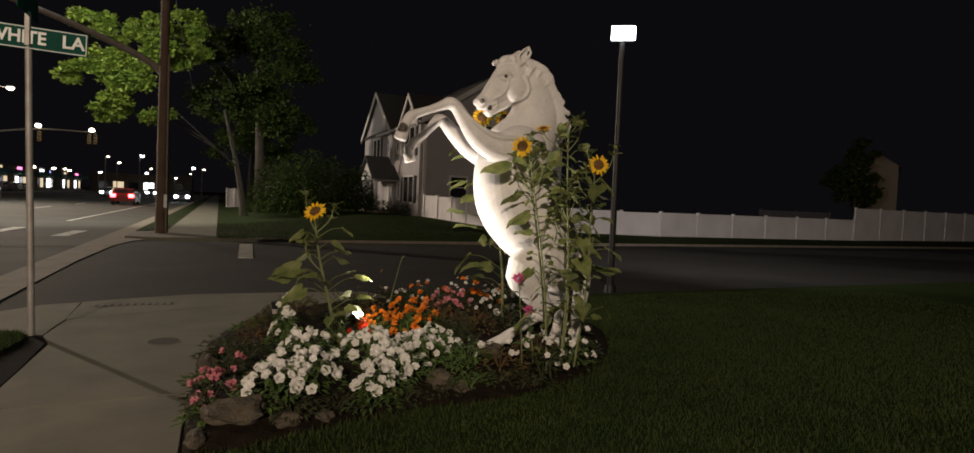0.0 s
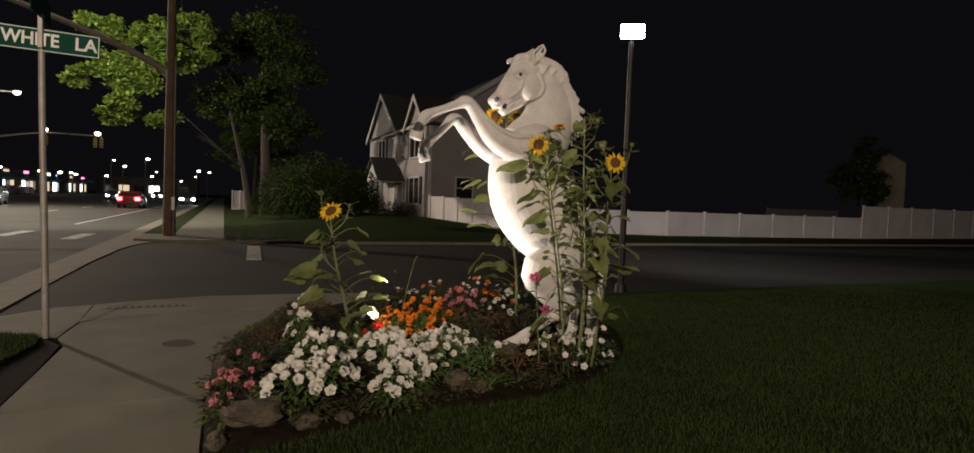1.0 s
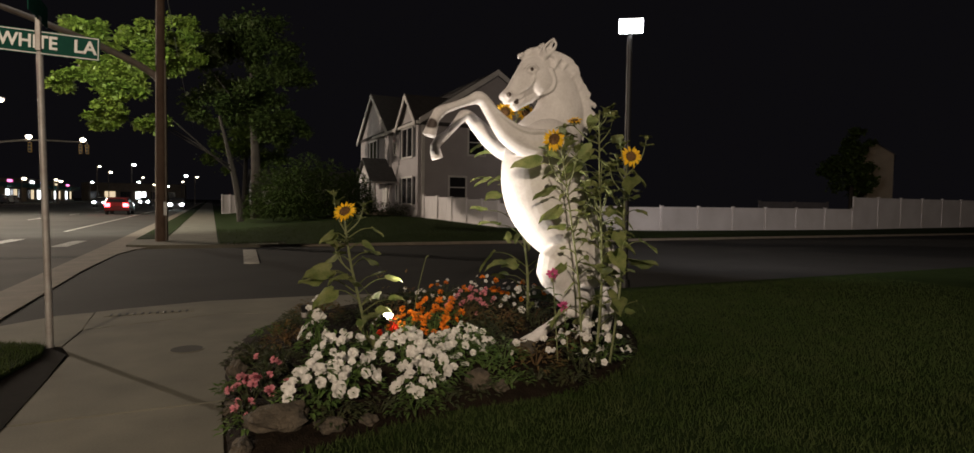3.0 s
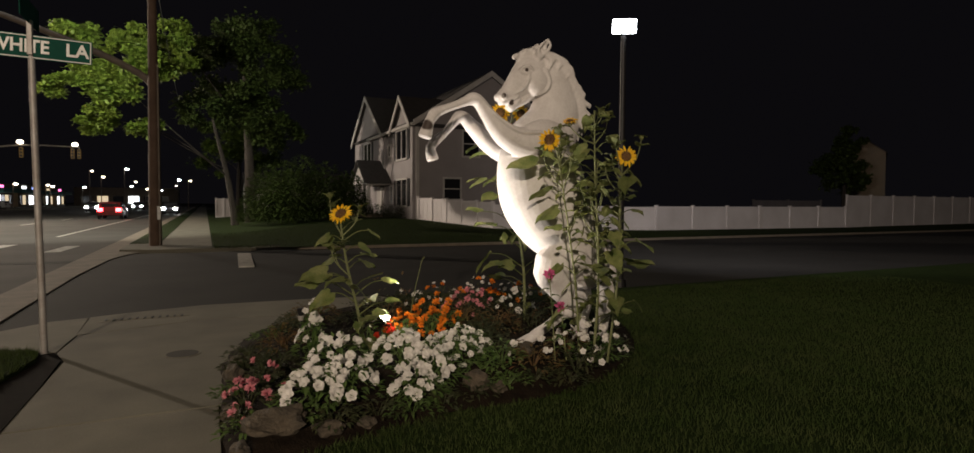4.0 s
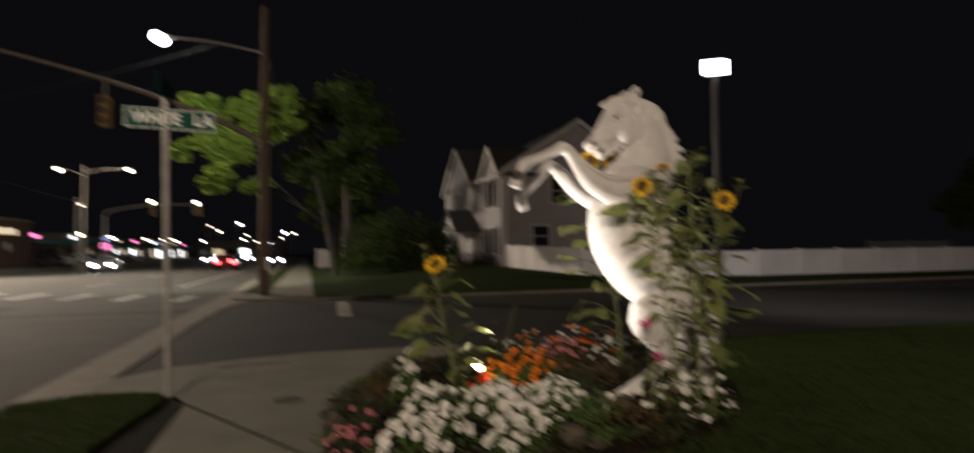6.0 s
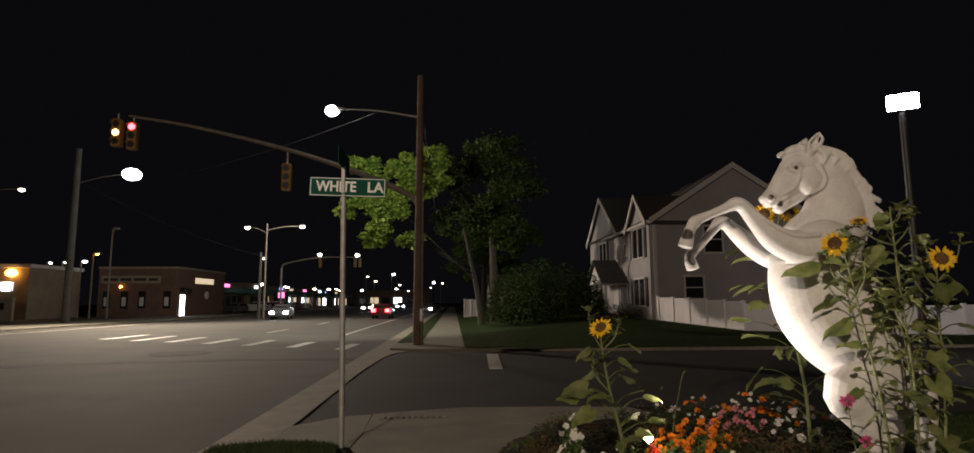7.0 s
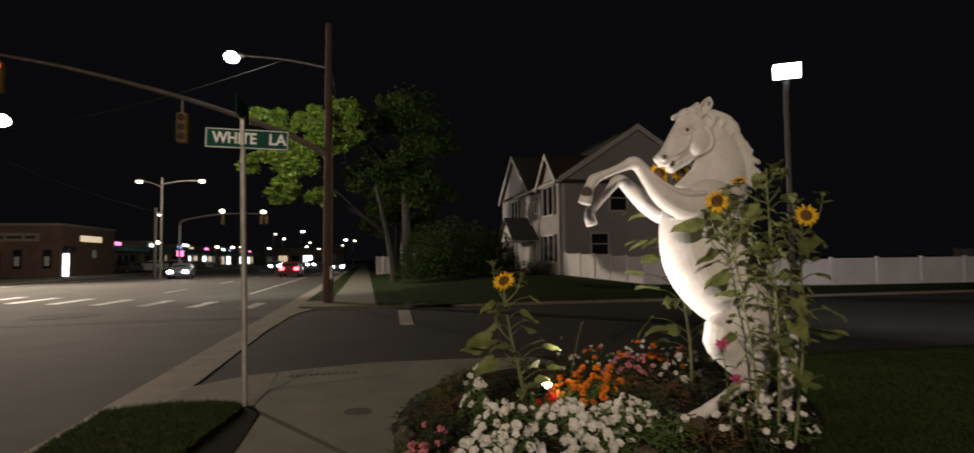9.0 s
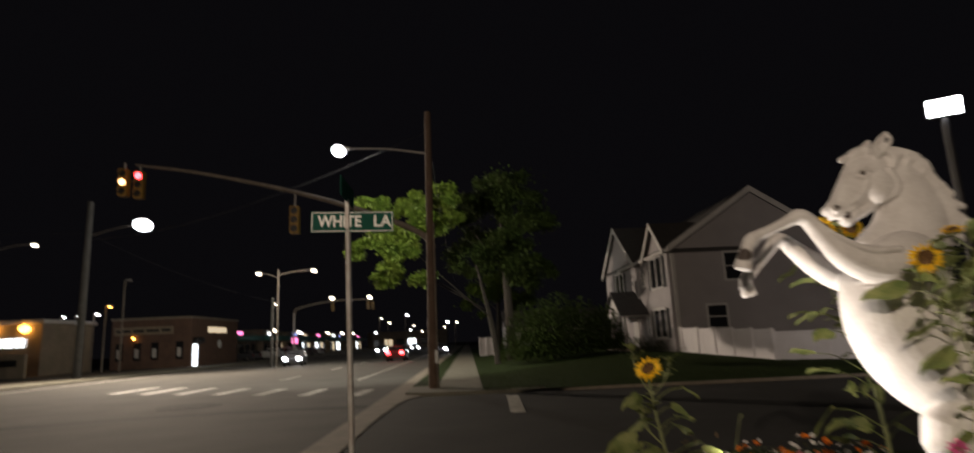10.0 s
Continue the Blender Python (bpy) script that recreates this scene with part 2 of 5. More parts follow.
def tube(rows, sides=10, steps=3, bm=None, side=(0, 1, 0)):
    """A closed limb: rows of x, y, z, radius in the plane of the bend, radius along side; rounded ends."""
    bm = bm or bmesh.new()
    rows = [r if len(r) == 5 else (*r, r[3]) for r in rows]
    rr = spline(rows, steps) if steps > 1 else [np.array(r, float) for r in rows]
    first = rr[1][:3] - rr[0][:3]
    last = rr[-1][:3] - rr[-2][:3]
    first, last = first / np.linalg.norm(first), last / np.linalg.norm(last)
    a, b = rr[0], rr[-1]
    caps0 = [np.array((*(a[:3] - first * a[3] * s), a[3] * c, a[4] * c)) for s, c in ((0.85, 0.45), (0.5, 0.84))]
    caps1 = [np.array((*(b[:3] + last * b[3] * s), b[3] * c, b[4] * c)) for s, c in ((0.5, 0.84), (0.85, 0.45))]
    rr = caps0 + rr + caps1
    side = np.array(side, float)
    rings = []
    for i, r in enumerate(rr):
        d = rr[min(i + 1, len(rr) - 1)][:3] - rr[max(i - 1, 0)][:3]
        d = d / (np.linalg.norm(d) + 1e-9)
        s = side - d * (side @ d)
        if np.linalg.norm(s) < 0.1:
            s = np.array((1.0, 0.0, 0.0)) - d * d[0]
        s /= np.linalg.norm(s)
        n = np.cross(d, s)
        rings.append([bm.verts.new(r[:3] + n * r[3] * math.cos(q) + s * r[4] * math.sin(q))
                      for q in (2 * math.pi * k / sides for k in range(sides))])
    for r0, r1 in zip(rings, rings[1:]):
        for k in range(sides):
            bm.faces.new((r0[k], r0[(k + 1) % sides], r1[(k + 1) % sides], r1[k]))
    bm.faces.new(rings[0][::-1])
    bm.faces.new(rings[-1])
    return bm


def rod(p, q, r0, r1=None, sides=10, bm=None):
    """A straight round bar with flat ends."""
    bm = bm or bmesh.new()
    p, q = Vector(p), Vector(q)
    m = Matrix.Translation((p + q) / 2) @ (q - p).to_track_quat("Z", "Y").to_matrix().to_4x4()
    bmesh.ops.create_cone(bm, cap_ends=True, segments=sides, radius1=r0, radius2=r0 if r1 is None else r1, depth=(q - p).length, matrix=m)
    return bm


def blob(place, size, seed=0, detail=2, rough=0.25, bm=None):
    """An uneven stone or clump."""
    bm = bm or bmesh.new()
    made = bmesh.ops.create_icosphere(bm, subdivisions=detail, radius=1)["verts"]
    for v in made:
        k = 1 + rough * noise.noise(v.co * 1.7 + Vector((seed * 3.1, seed, 0)))
        v.co = Vector((v.co.x * size[0] * k, v.co.y * size[1] * k, v.co.z * size[2] * k)) + Vector(place)
    return bm


def slab(outline, z0, z1, bevel=0.0):
    """A flat prism over an outline of x, y."""
    bm = bmesh.new()
    f = bm.faces.new([bm.verts.new((x, y, z1)) for x, y in outline])
    if f.normal.z < 0:
        f.normal_flip()
    bm.normal_update()
    top = bmesh.ops.extrude_face_region(bm, geom=[f])["geom"]
    bmesh.ops.translate(bm, verts=[g for g in top if isinstance(g, bmesh.types.BMVert)], vec=(0, 0, z0 - z1))
    bmesh.ops.recalc_face_normals(bm, faces=bm.faces)
    if bevel:
        es = [e for e in bm.edges if all(abs(v.co.z - z1) < 1e-5 for v in e.verts)]
        bmesh.ops.bevel(bm, geom=es, offset=bevel, segments=2, affect="EDGES")
    return bm


def leaf_mesh(bm, place, out, length, width, droop=0.3, up=(0, 0, 1), heart=0.0):
    """One folded, drooping leaf of eight faces."""
    out = Vector(out).normalized()
    s = out.cross(Vector(up))
    if s.length < 0.05:
        s = Vector((1, 0, 0))
    s.normalize()
    n = s.cross(out)
    prof = ((0.0, 0.1 + heart), (0.3, 0.95 + 0.1 * heart), (0.62, 0.72), (1.0, 0.0))
    rows = []
    for t, w in prof:
        c = Vector(place) + out * (length * t) - Vector(up) * (droop * length * t * t)
        h = n * (width * 0.22 * w)
        rows.append((bm.verts.new(c + s * width * 0.5 * w + h), bm.verts.new(c), bm.verts.new(c - s * width * 0.5 * w + h)) if w > 0 else (bm.verts.new(c),))
    for a, b in zip(rows, rows[1:]):
        if len(b) == 3:
            bm.faces.new((a[0], a[1], b[1], b[0]))
            bm.faces.new((a[1], a[2], b[2], b[1]))
        else:
            bm.faces.new((a[0], a[1], b[0]))
            bm.faces.new((a[1], a[2], b[0]))


def broad_leaf(bm, place, out, length, width, droop, up, rnd):
    """A heart-shaped, toothed leaf with a folded midrib and wavy edges."""
    out = Vector(out).normalized()
    s = out.cross(Vector(up))
    if s.length < 0.05:
        s = Vector((1, 0, 0))
    s.normalize()
    n = s.cross(out)
    fold, wave = rnd.uniform(-0.1, 0.5), rnd.uniform(0.04, 0.13)
    rows = []
    for k, (t, w) in enumerate(((-0.1, 0.5), (0.06, 0.86), (0.24, 1.0), (0.42, 0.88), (0.6, 0.66), (0.78, 0.4), (0.92, 0.17))):
        w *= 1 + rnd.uniform(-0.09, 0.09)
        row = []
        for u in (-1, -0.5, 0, 0.5, 1):
            back = 0.1 if k == 0 and u == 0 else 0.0
            t1 = t + back + (0.05 if abs(u) == 1 and k % 2 else 0)
            h = fold * abs(u) * w * 0.5 * width + wave * length * math.sin(5 * t + 3 * u) * abs(u)
            row.append(bm.verts.new(Vector(place) + out * (length * t1) + s * (width * 0.5 * w * u) + n * h - Vector((0, 0, 1)) * (droop * length * max(0, t) ** 2)))
        rows.append(row)
    tip = bm.verts.new(Vector(place) + out * length - Vector((0, 0, 1)) * (droop * length))
    for a, b in zip(rows, rows[1:]):
        for k in range(4):
            bm.faces.new((a[k], a[k + 1], b[k + 1], b[k]))
    for k in range(4):
        bm.faces.new((rows[-1][k], rows[-1][k + 1], tip))


# ---------------------------------------------------------------- ground
def structure(ob, label):
    return tagged(ob, label, kind="structure")


def sheet(x0, x1, y0, y1, nx, ny, height, keep=None):
    bm = bmesh.new()
    g = [[bm.verts.new((x0 + (x1 - x0) * i / nx, y0 + (y1 - y0) * j / ny, 0)) for i in range(nx + 1)] for j in range(ny + 1)]
    for row in g:
        for v in row:
            v.co.z = height(v.co.x, v.co.y)
    for j in range(ny):
        for i in range(nx):
            q = (g[j][i], g[j][i + 1], g[j + 1][i + 1], g[j + 1][i])
            if keep is None or keep(sum(v.co.x for v in q) / 4, sum(v.co.y for v in q) / 4):
                bm.faces.new(q)
    return bm


structure(link("ground", slab([(-400, -60), (300, -60), (300, 600), (-400, 600)], -0.6, -0.16), ASPHALT), "dark asphalt ground reaching the horizon")
structure(link("road", sheet(-27, -2.7, -60, 420, 24, 96, lambda x, y: -0.03), ASPHALT), "worn grey asphalt of the wide main road")
structure(link("side_road", sheet(-2.3, 150, 8.3, 20.4, 60, 12, lambda x, y: -0.035 + 0.012 * noise.noise(Vector((x * 0.3, y * 0.3, 0)))), LANE), "dark newer asphalt of the side lane")
structure(link("gutter", slab([(-2.75, -40), (-2.12, -40), (-2.07, 8.8), (-2.12, 15), (-2.0, 18.6), (-1.75, 20.1), (-1.5, 20.75), (-2.12, 21.3), (-2.12, 300), (-2.75, 300)], -0.2, -0.015, 0.005), KERB), "pale concrete gutter strip across the lane mouth")


def hill(x, y):
    """Height of the yards behind the far kerb."""
    return 0.06 + (0.19 * min(1, max(0, (y - 20.3) / 1.7)) + 0.4 * min(1, max(0, (y - 22.8) / 6.5))) * min(1, max(0, (x - 1.5) / 6))


def lawn_height(x, y):
    return 0.02 + 0.02 * noise.noise(Vector((x * 0.7, y * 0.7, 0)))


BED = [(0.36, 3.95), (0.33, 4.6), (0.36, 5.95), (0.5, 6.9), (0.8, 7.7), (1.5, 8.35), (2.6, 8.7), (3.9, 8.55), (4.8, 7.8), (4.95, 6.6), (4.45, 5.55),
       (3.7, 4.8), (2.85, 4.36), (2.04, 4.34), (1.27, 4.2), (0.75, 4.0)]
BED = [tuple(p) for p in spline(BED + [BED[0]], 4)[:-1]]


def inside(x, y, poly):
    c, n = False, len(poly)
    for i in range(n):
        (x0, y0), (x1, y1) = poly[i], poly[i - 1]
        if (y0 > y) != (y1 > y) and x < (x1 - x0) * (y - y0) / (y1 - y0) + x0:
            c = not c
    return c


def rim(x, y):
    """Distance to the bed's edge, negative outside (by steps of 4 cm)."""
    if not (0.0 < x < 5.3 and 3.6 < y < 9.1):
        return -1
    key = (round(x * 25), round(y * 25))
    if key not in RIMS:
        RIMS[key] = edge_distance(key[0] / 25, key[1] / 25)
    return RIMS[key]


RIMS = {}


def edge_distance(x, y):
    best = 9
    for i in range(len(BED)):
        (x0, y0), (x1, y1) = BED[i], BED[i - 1]
        dx, dy = x1 - x0, y1 - y0
        t = max(0, min(1, ((x - x0) * dx + (y - y0) * dy) / (dx * dx + dy * dy)))
        best = min(best, math.hypot(x - x0 - t * dx, y - y0 - t * dy))
    return best if inside(x, y, BED) else -best


def bed_height(x, y):
    d = rim(x, y)
    return -0.1 if d < -0.05 else 0.0 + 0.2 * min(1, max(0, d) / 0.7) ** 0.8 + 0.025 * noise.noise(Vector((x * 5, y * 5, 2)))


structure(link("near_lawn", sheet(0.34, 20.34, -10, 8.75, 200, 160, lawn_height, lambda x, y: rim(x, y) < -0.06 and not (y > 5.6 and x < 3.0)), LAWN), "dark green mown lawn beside the flower bed")
structure(link("verge", slab([(2.7, 8.7), (5.2, 8.6), (20.34, 8.6), (20.34, -30), (150, -30), (150, 8.8), (6.0, 8.85), (3.2, 9.7)], -0.1, 0.012), LAWN), "narrow grass verge along the lane")
structure(link("flower_bed_soil", sheet(0.2, 5.1, 3.8, 8.8, 60, 60, bed_height, lambda x, y: rim(x, y) > -0.1), SOIL, smooth=True), "dark mounded mulch of the flower bed")
# kerb takes the dark mulch material so that it hardly stands out
structure(link("near_kerb", slab([(2.6, 9.75), (6, 8.8), (150, 8.75), (150, 8.95), (6.1, 9.0), (2.7, 9.95)], -0.2, -0.02, 0.01), SOIL), "low kerb beside the lawn in the dark mulch colour")
structure(link("far_kerb", slab([(2.2, 20.6), (4, 20.2), (8, 20.0), (150, 20.0), (150, 20.2), (8, 20.2), (4, 20.4), (2.3, 20.8)], -0.2, 0.06, 0.02), KERB), "concrete kerb on the far side of the lane")
structure(link("far_lawn", sheet(0.45, 150, 20.2, 120, 150, 100, hill, lambda x, y: y > 20.9 or x > 2.5), LAWN), "dark sloping lawn of the yards across the lane")
structure(link("far_verge", slab([(-2.1, 24.0), (-1.2, 24.0), (-1.2, 300), (-2.1, 300)], -0.1, 0.05), LAWN), "grass strip between road and pavement")
pave = structure(link("far_pavement", slab([(-2.1, 21.35), (-1.2, 21.0), (0.6, 20.9), (2.3, 20.75), (2.3, 21.6), (0.45, 22.2), (0.45, 300), (-1.2, 300), (-1.2, 24.0), (-2.1, 24.0)], -0.1, 0.035), CONCRETE), "pale concrete pavement along the main road")
structure(link("far_side_pavement", slab([(-27, -60), (-27, 420), (-33, 420), (-33, -60)], -0.15, 0.08, 0.03), CONCRETE), "pavement across the main road")
structure(link("parking_lot", slab([(-33, -60), (-33, 420), (-200, 420), (-200, -60)], -0.15, 0.05), ASPHALT), "asphalt parking lot beyond the main road")

patch = [(-2.66, -12), (-1.42, -12), (-1.4, 5.3), (-1.27, 6.5), (-1.17, 7.1), (-1.22, 7.5), (-1.5, 7.7), (-2.1, 7.75), (-2.6, 7.55)]
structure(link("corner_grass", slab(patch, -0.1, 0.035, 0.02), LAWN), "small grass strip at the street corner")
# near-black strip between the corner grass and the paving
edge = [(-1.5, -8), (-0.955, -8), (-0.955, 5.3), (-0.955, 6.3), (-0.98, 7.1), (-1.1, 7.5), (-1.3, 7.4), (-1.45, 5.3)]
structure(link("soil_edge", slab(edge, -0.05, 0.006), NEARBLACK), "near-black strip along the edge of the corner grass")
# pavement slabs
pavement = structure(link("pavement", slab([(-2.1, -14), (2.4, -14), (0.36, 5.3), (2.9, 9.7), (-0.2, 9.6), (-2.1, 8.7)], -0.3, -0.01), SOIL), "joint bed under the corner pavement")


def paving(outline):
    part("paving_slab", slab(outline, -0.08, 0.0, 0.003), CONCRETE, pavement)


for k in range(9):
    paving([(-0.97, 5.18 - 1.7 * (k + 1)), (0.33, 5.18 - 1.7 * (k + 1)), (0.33, 5.17 - 1.7 * k), (-0.97, 5.17 - 1.7 * k)])
paving([(-0.955, 5.195), (0.4, 5.195), (0.5, 6.6), (0.75, 7.45), (1.3, 8.2), (1.62, 8.5), (0.3, 8.78), (-1.04, 8.32), (-1.08, 7.5), (-0.95, 7.1)])
paving([(-1.06, 8.34), (0.29, 8.8), (1.63, 8.52), (2.5, 8.75), (3.0, 9.2), (2.75, 9.75), (1.6, 9.88), (0.23, 9.92), (-0.68, 9.66), (-1.1, 9.5)])
paving([(-1.093, 7.52), (-1.056, 8.335), (-1.112, 9.47), (-1.5, 9.35), (-2.08, 8.72), (-2.1, 7.85), (-1.5, 7.8)])
grate = thing("drain_grate", (-0.9, 9.13, 0.004), "rusty slotted drain grate set in the pavement", "drain")
part("grate_frame", box(-0.06, 0.95, -0.05, 0.12, -0.02, 0.001), CONCRETE, grate)
for k in range(11):
    part("slot", box(k * 0.085, k * 0.085 + 0.03, -0.03, 0.1, -0.01, 0.006, 0.003), DARKSTEEL, grate)
cover = thing("utility_cover", (0.04, 6.95, 0.0), "round dark metal utility cover in the pavement", "cover")
part("lid", rod((0, 0, -0.02), (0, 0, 0.006), 0.145, 0.145, 24), ASPHALT, cover)
part("ring", rod((0, 0, -0.02), (0, 0, 0.004), 0.165, 0.165, 24), CONCRETE, cover)

# road paint
for k in range(7):
    y0 = 21.9 + 1.2 * k
    x0 = -4.1 - 2.03 * k
    tagged(link("crosswalk_bar", slab([(x0, y0), (x0 + 0.42, y0), (x0 + 0.5, y0 + 2.6 + 0.2 * k), (x0 + 0.1, y0 + 2.6 + 0.2 * k)], -0.06, -0.024), PAINT), "worn white painted crosswalk bar on asphalt", "road marking", "crosswalk bars", "structure")
structure(link("stop_line", slab([(0.95, 15.4), (1.29, 15.35), (1.46, 19.3), (1.11, 19.4)], -0.1, -0.018), PAINT), "white painted stop line on the side lane")
structure(link("edge_line", slab([(-5.5, 31), (-5.35, 31), (-5.35, 260), (-5.5, 260)], -0.1, -0.024), PAINT), "white painted edge line of the main road")
for k in range(10):
    structure(link("lane_line", slab([(-10.2, 34 + 12 * k), (-10.05, 34 + 12 * k), (-10.05, 38 + 12 * k), (-10.2, 38 + 12 * k)], -0.1, -0.024), PAINT), "white painted lane dash on the main road")
structure(link("far_edge_line", slab([(-24.6, -20), (-24.4, -20), (-24.4, 260), (-24.6, 260)], -0.1, -0.024), PAINT), "white painted line by the far kerb")
# dark band across the road, drawn with the lane material
structure(link("road_patch", slab([(-12.6, 16.35), (-9.3, 17.6), (-6.1, 18.1), (-2.8, 17.95), (-2.8, 18.45), (-6.1, 18.65), (-9.3, 18.2), (-12.8, 17.0)], -0.1, -0.025), LANE), "dark band across the main road in the lane's asphalt colour")
structure(link("tar_patch", slab([(-8.9 + 0.95 * (1 + 0.12 * math.sin(3 * q)) * math.cos(q), 20.75 + 1.0 * math.sin(q)) for q in (k * math.pi / 10 for k in range(20))], -0.1, -0.022), LANE), "dark tar patch round the manhole")
man = thing("manhole_cover", (-8.9, 20.7, -0.03), "dark iron manhole cover in the asphalt", "manhole")
part("lid", rod((0, 0, -0.03), (0, 0, 0.014), 0.36, 0.36, 24), LANE, man)
part("rim", rod((0, 0, -0.03), (0, 0, 0.011), 0.42, 0.42, 24), ASPHALT, man)

# ---------------------------------------------------------------- horse statue
def horse():
    bm = bmesh.new()
    Y = 5.2

    def limb(rows, y=Y, sides=20, steps=4):
        tube([(x, y + (r[0] if r else 0), z, a, b) for x, z, a, b, *r in rows], sides, steps, bm)

    limb([(3.1, 2.05, 0.3, 0.21), (3.07, 1.96, 0.37, 0.25), (3.06, 1.82, 0.42, 0.285), (3.105, 1.6, 0.435, 0.3), (3.24, 1.38, 0.4, 0.305), (3.42, 1.17, 0.325, 0.285),
          (3.5, 1.0, 0.27, 0.26), (3.57, 0.86, 0.2, 0.21)], sides=44, steps=6)
    limb([(3.08, 2.04, 0.34, 0.21), (3.19, 2.23, 0.28, 0.175), (3.235, 2.42, 0.245, 0.14), (3.215, 2.6, 0.205, 0.115), (3.13, 2.75, 0.15, 0.095)], sides=32)
    # head, cheek, muzzle, lower jaw
    limb([(3.04, 2.78, 0.11, 0.082), (2.965, 2.69, 0.172, 0.1), (2.885, 2.61, 0.16, 0.094), (2.8, 2.54, 0.122, 0.077), (2.73, 2.48, 0.09, 0.068), (2.675, 2.445, 0.072, 0.066)], sides=24)
    for s in (-1, 1):
        blob((2.995, Y + s * 0.064, 2.6), (0.125, 0.055, 0.135), 3, 3, 0.02, bm)
        blob((2.862, Y + s * 0.084, 2.69), (0.024, 0.02, 0.019), 1, 2, 0.0, bm)
        tube([(2.81, Y + s * 0.078, 2.688, 0.012), (2.836, Y + s * 0.093, 2.718, 0.013), (2.876, Y + s * 0.1, 2.724, 0.016), (2.925, Y + s * 0.098, 2.7, 0.01)], 8, 3, bm)
        tube([(2.815, Y + s * 0.082, 2.674, 0.009), (2.855, Y + s * 0.094, 2.656, 0.01), (2.905, Y + s * 0.096, 2.674, 0.009)], 8, 3, bm)
        tube([(3.06, Y + s * 0.1, 2.71, 0.018), (3.1, Y + s * 0.098, 2.61, 0.019), (3.065, Y + s * 0.1, 2.525, 0.019), (2.97, Y + s * 0.084, 2.475, 0.012)], 8, 3, bm)
        # nostril rim
        ring = [(2.648 + 0.024 * math.cos(q), Y + s * (0.07 + 0.006 * math.cos(q)), 2.452 + 0.03 * math.sin(q), 0.01) for q in (k * math.pi / 4 for k in range(9))]
        tube(ring, 6, 2, bm)
        # ears: two curled rims with a thin back between them
        for e in (-1, 1):
            tube([(3.0, Y + s * 0.08, 2.82, 0.03, 0.024), (3.028 + e * 0.048, Y + s * 0.1, 2.885, 0.018, 0.016), (3.058 + e * 0.042, Y + s * 0.105, 2.935, 0.015, 0.013), (3.085, Y + s * 0.09, 2.992, 0.009, 0.008)], 8, 4, bm)
        tube([(3.01, Y + s * 0.066, 2.82, 0.045, 0.015), (3.04, Y + s * 0.07, 2.9, 0.05, 0.012), (3.08, Y + s * 0.078, 2.97, 0.012, 0.008)], 8, 3, bm)
        # cheek bone ridge
        tube([(2.89, Y + s * 0.094, 2.64, 0.016), (2.87, Y + s * 0.09, 2.57, 0.016), (2.8, Y + s * 0.074, 2.5, 0.012), (2.745, Y + s * 0.062, 2.47, 0.01)], 6, 3, bm)
        # upper and lower lip
        tube([(2.8, Y + s * 0.062, 2.452, 0.01), (2.73, Y + s * 0.058, 2.418, 0.013), (2.66, Y + s * 0.04, 2.392, 0.018)], 6, 3, bm)
        tube([(2.82, Y + s * 0.05, 2.43, 0.012), (2.77, Y + s * 0.044, 2.388, 0.014), (2.725, Y + s * 0.03, 2.362, 0.02)], 6, 3, bm)
    limb([(2.96, 2.5, 0.06, 0.07), (2.875, 2.437, 0.045, 0.055), (2.8, 2.384, 0.032, 0.046), (2.75, 2.352, 0.034, 0.042)], sides=14)
    # forelock of curled lumps
    limb([(2.99, 2.87, 0.05, 0.05), (2.9, 2.86, 0.045, 0.05), (2.835, 2.825, 0.032, 0.035), (2.785, 2.815, 0.026, 0.024)], sides=10)
    for x, z, r in ((2.95, 2.885, 0.035), (2.885, 2.87, 0.03), (2.8, 2.83, 0.024), (2.77, 2.8, 0.018)):
        blob((x, Y - 0.02, z), (r, r, r * 0.8), 4, 2, 0.3, bm)
    # mane locks
    rnd = random.Random(4)
    crest = spline([(3.08, 2.87), (3.19, 2.85), (3.29, 2.76), (3.365, 2.64), (3.42, 2.51), (3.46, 2.4), (3.45, 2.27)], 4)
    for k, (x, z) in enumerate(crest):
        for s in (-1, 0, 1):
            lx, lz = rnd.uniform(0.02, 0.1), rnd.uniform(-0.17, -0.05)
            tube([(x - 0.09, Y + s * 0.055, z - 0.02, 0.034), (x - 0.02, Y + s * 0.075, z - 0.01, 0.036), (x + lx, Y + s * 0.09, z + lz * 0.5, 0.026), (x + lx - 0.02 + rnd.uniform(-0.05, 0.05), Y + s * 0.1, z + lz, 0.008)], 6, 3, bm)
    # shoulders and forelegs
    for s, y in ((-1, 5.0), (1, 5.4)):
        blob((3.0, Y + s * 0.17, 2.05), (0.27, 0.11, 0.2), 5, 3, 0.03, bm)
    limb([(2.95, 2.03, 0.14, 0.1), (2.74, 2.04, 0.13, 0.1), (2.58, 2.11, 0.105, 0.085), (2.45, 2.24, 0.07, 0.062), (2.36, 2.35, 0.055, 0.055), (2.30, 2.375, 0.056, 0.055), (2.22, 2.345, 0.04, 0.04),
          (2.1, 2.295, 0.034, 0.034), (2.0, 2.255, 0.04, 0.038), (1.955, 2.225, 0.048, 0.045), (1.915, 2.165, 0.038, 0.04)], 5.02)
    limb([(1.915, 2.165, 0.042, 0.044), (1.895, 2.11, 0.046, 0.048)], 5.02, steps=2)
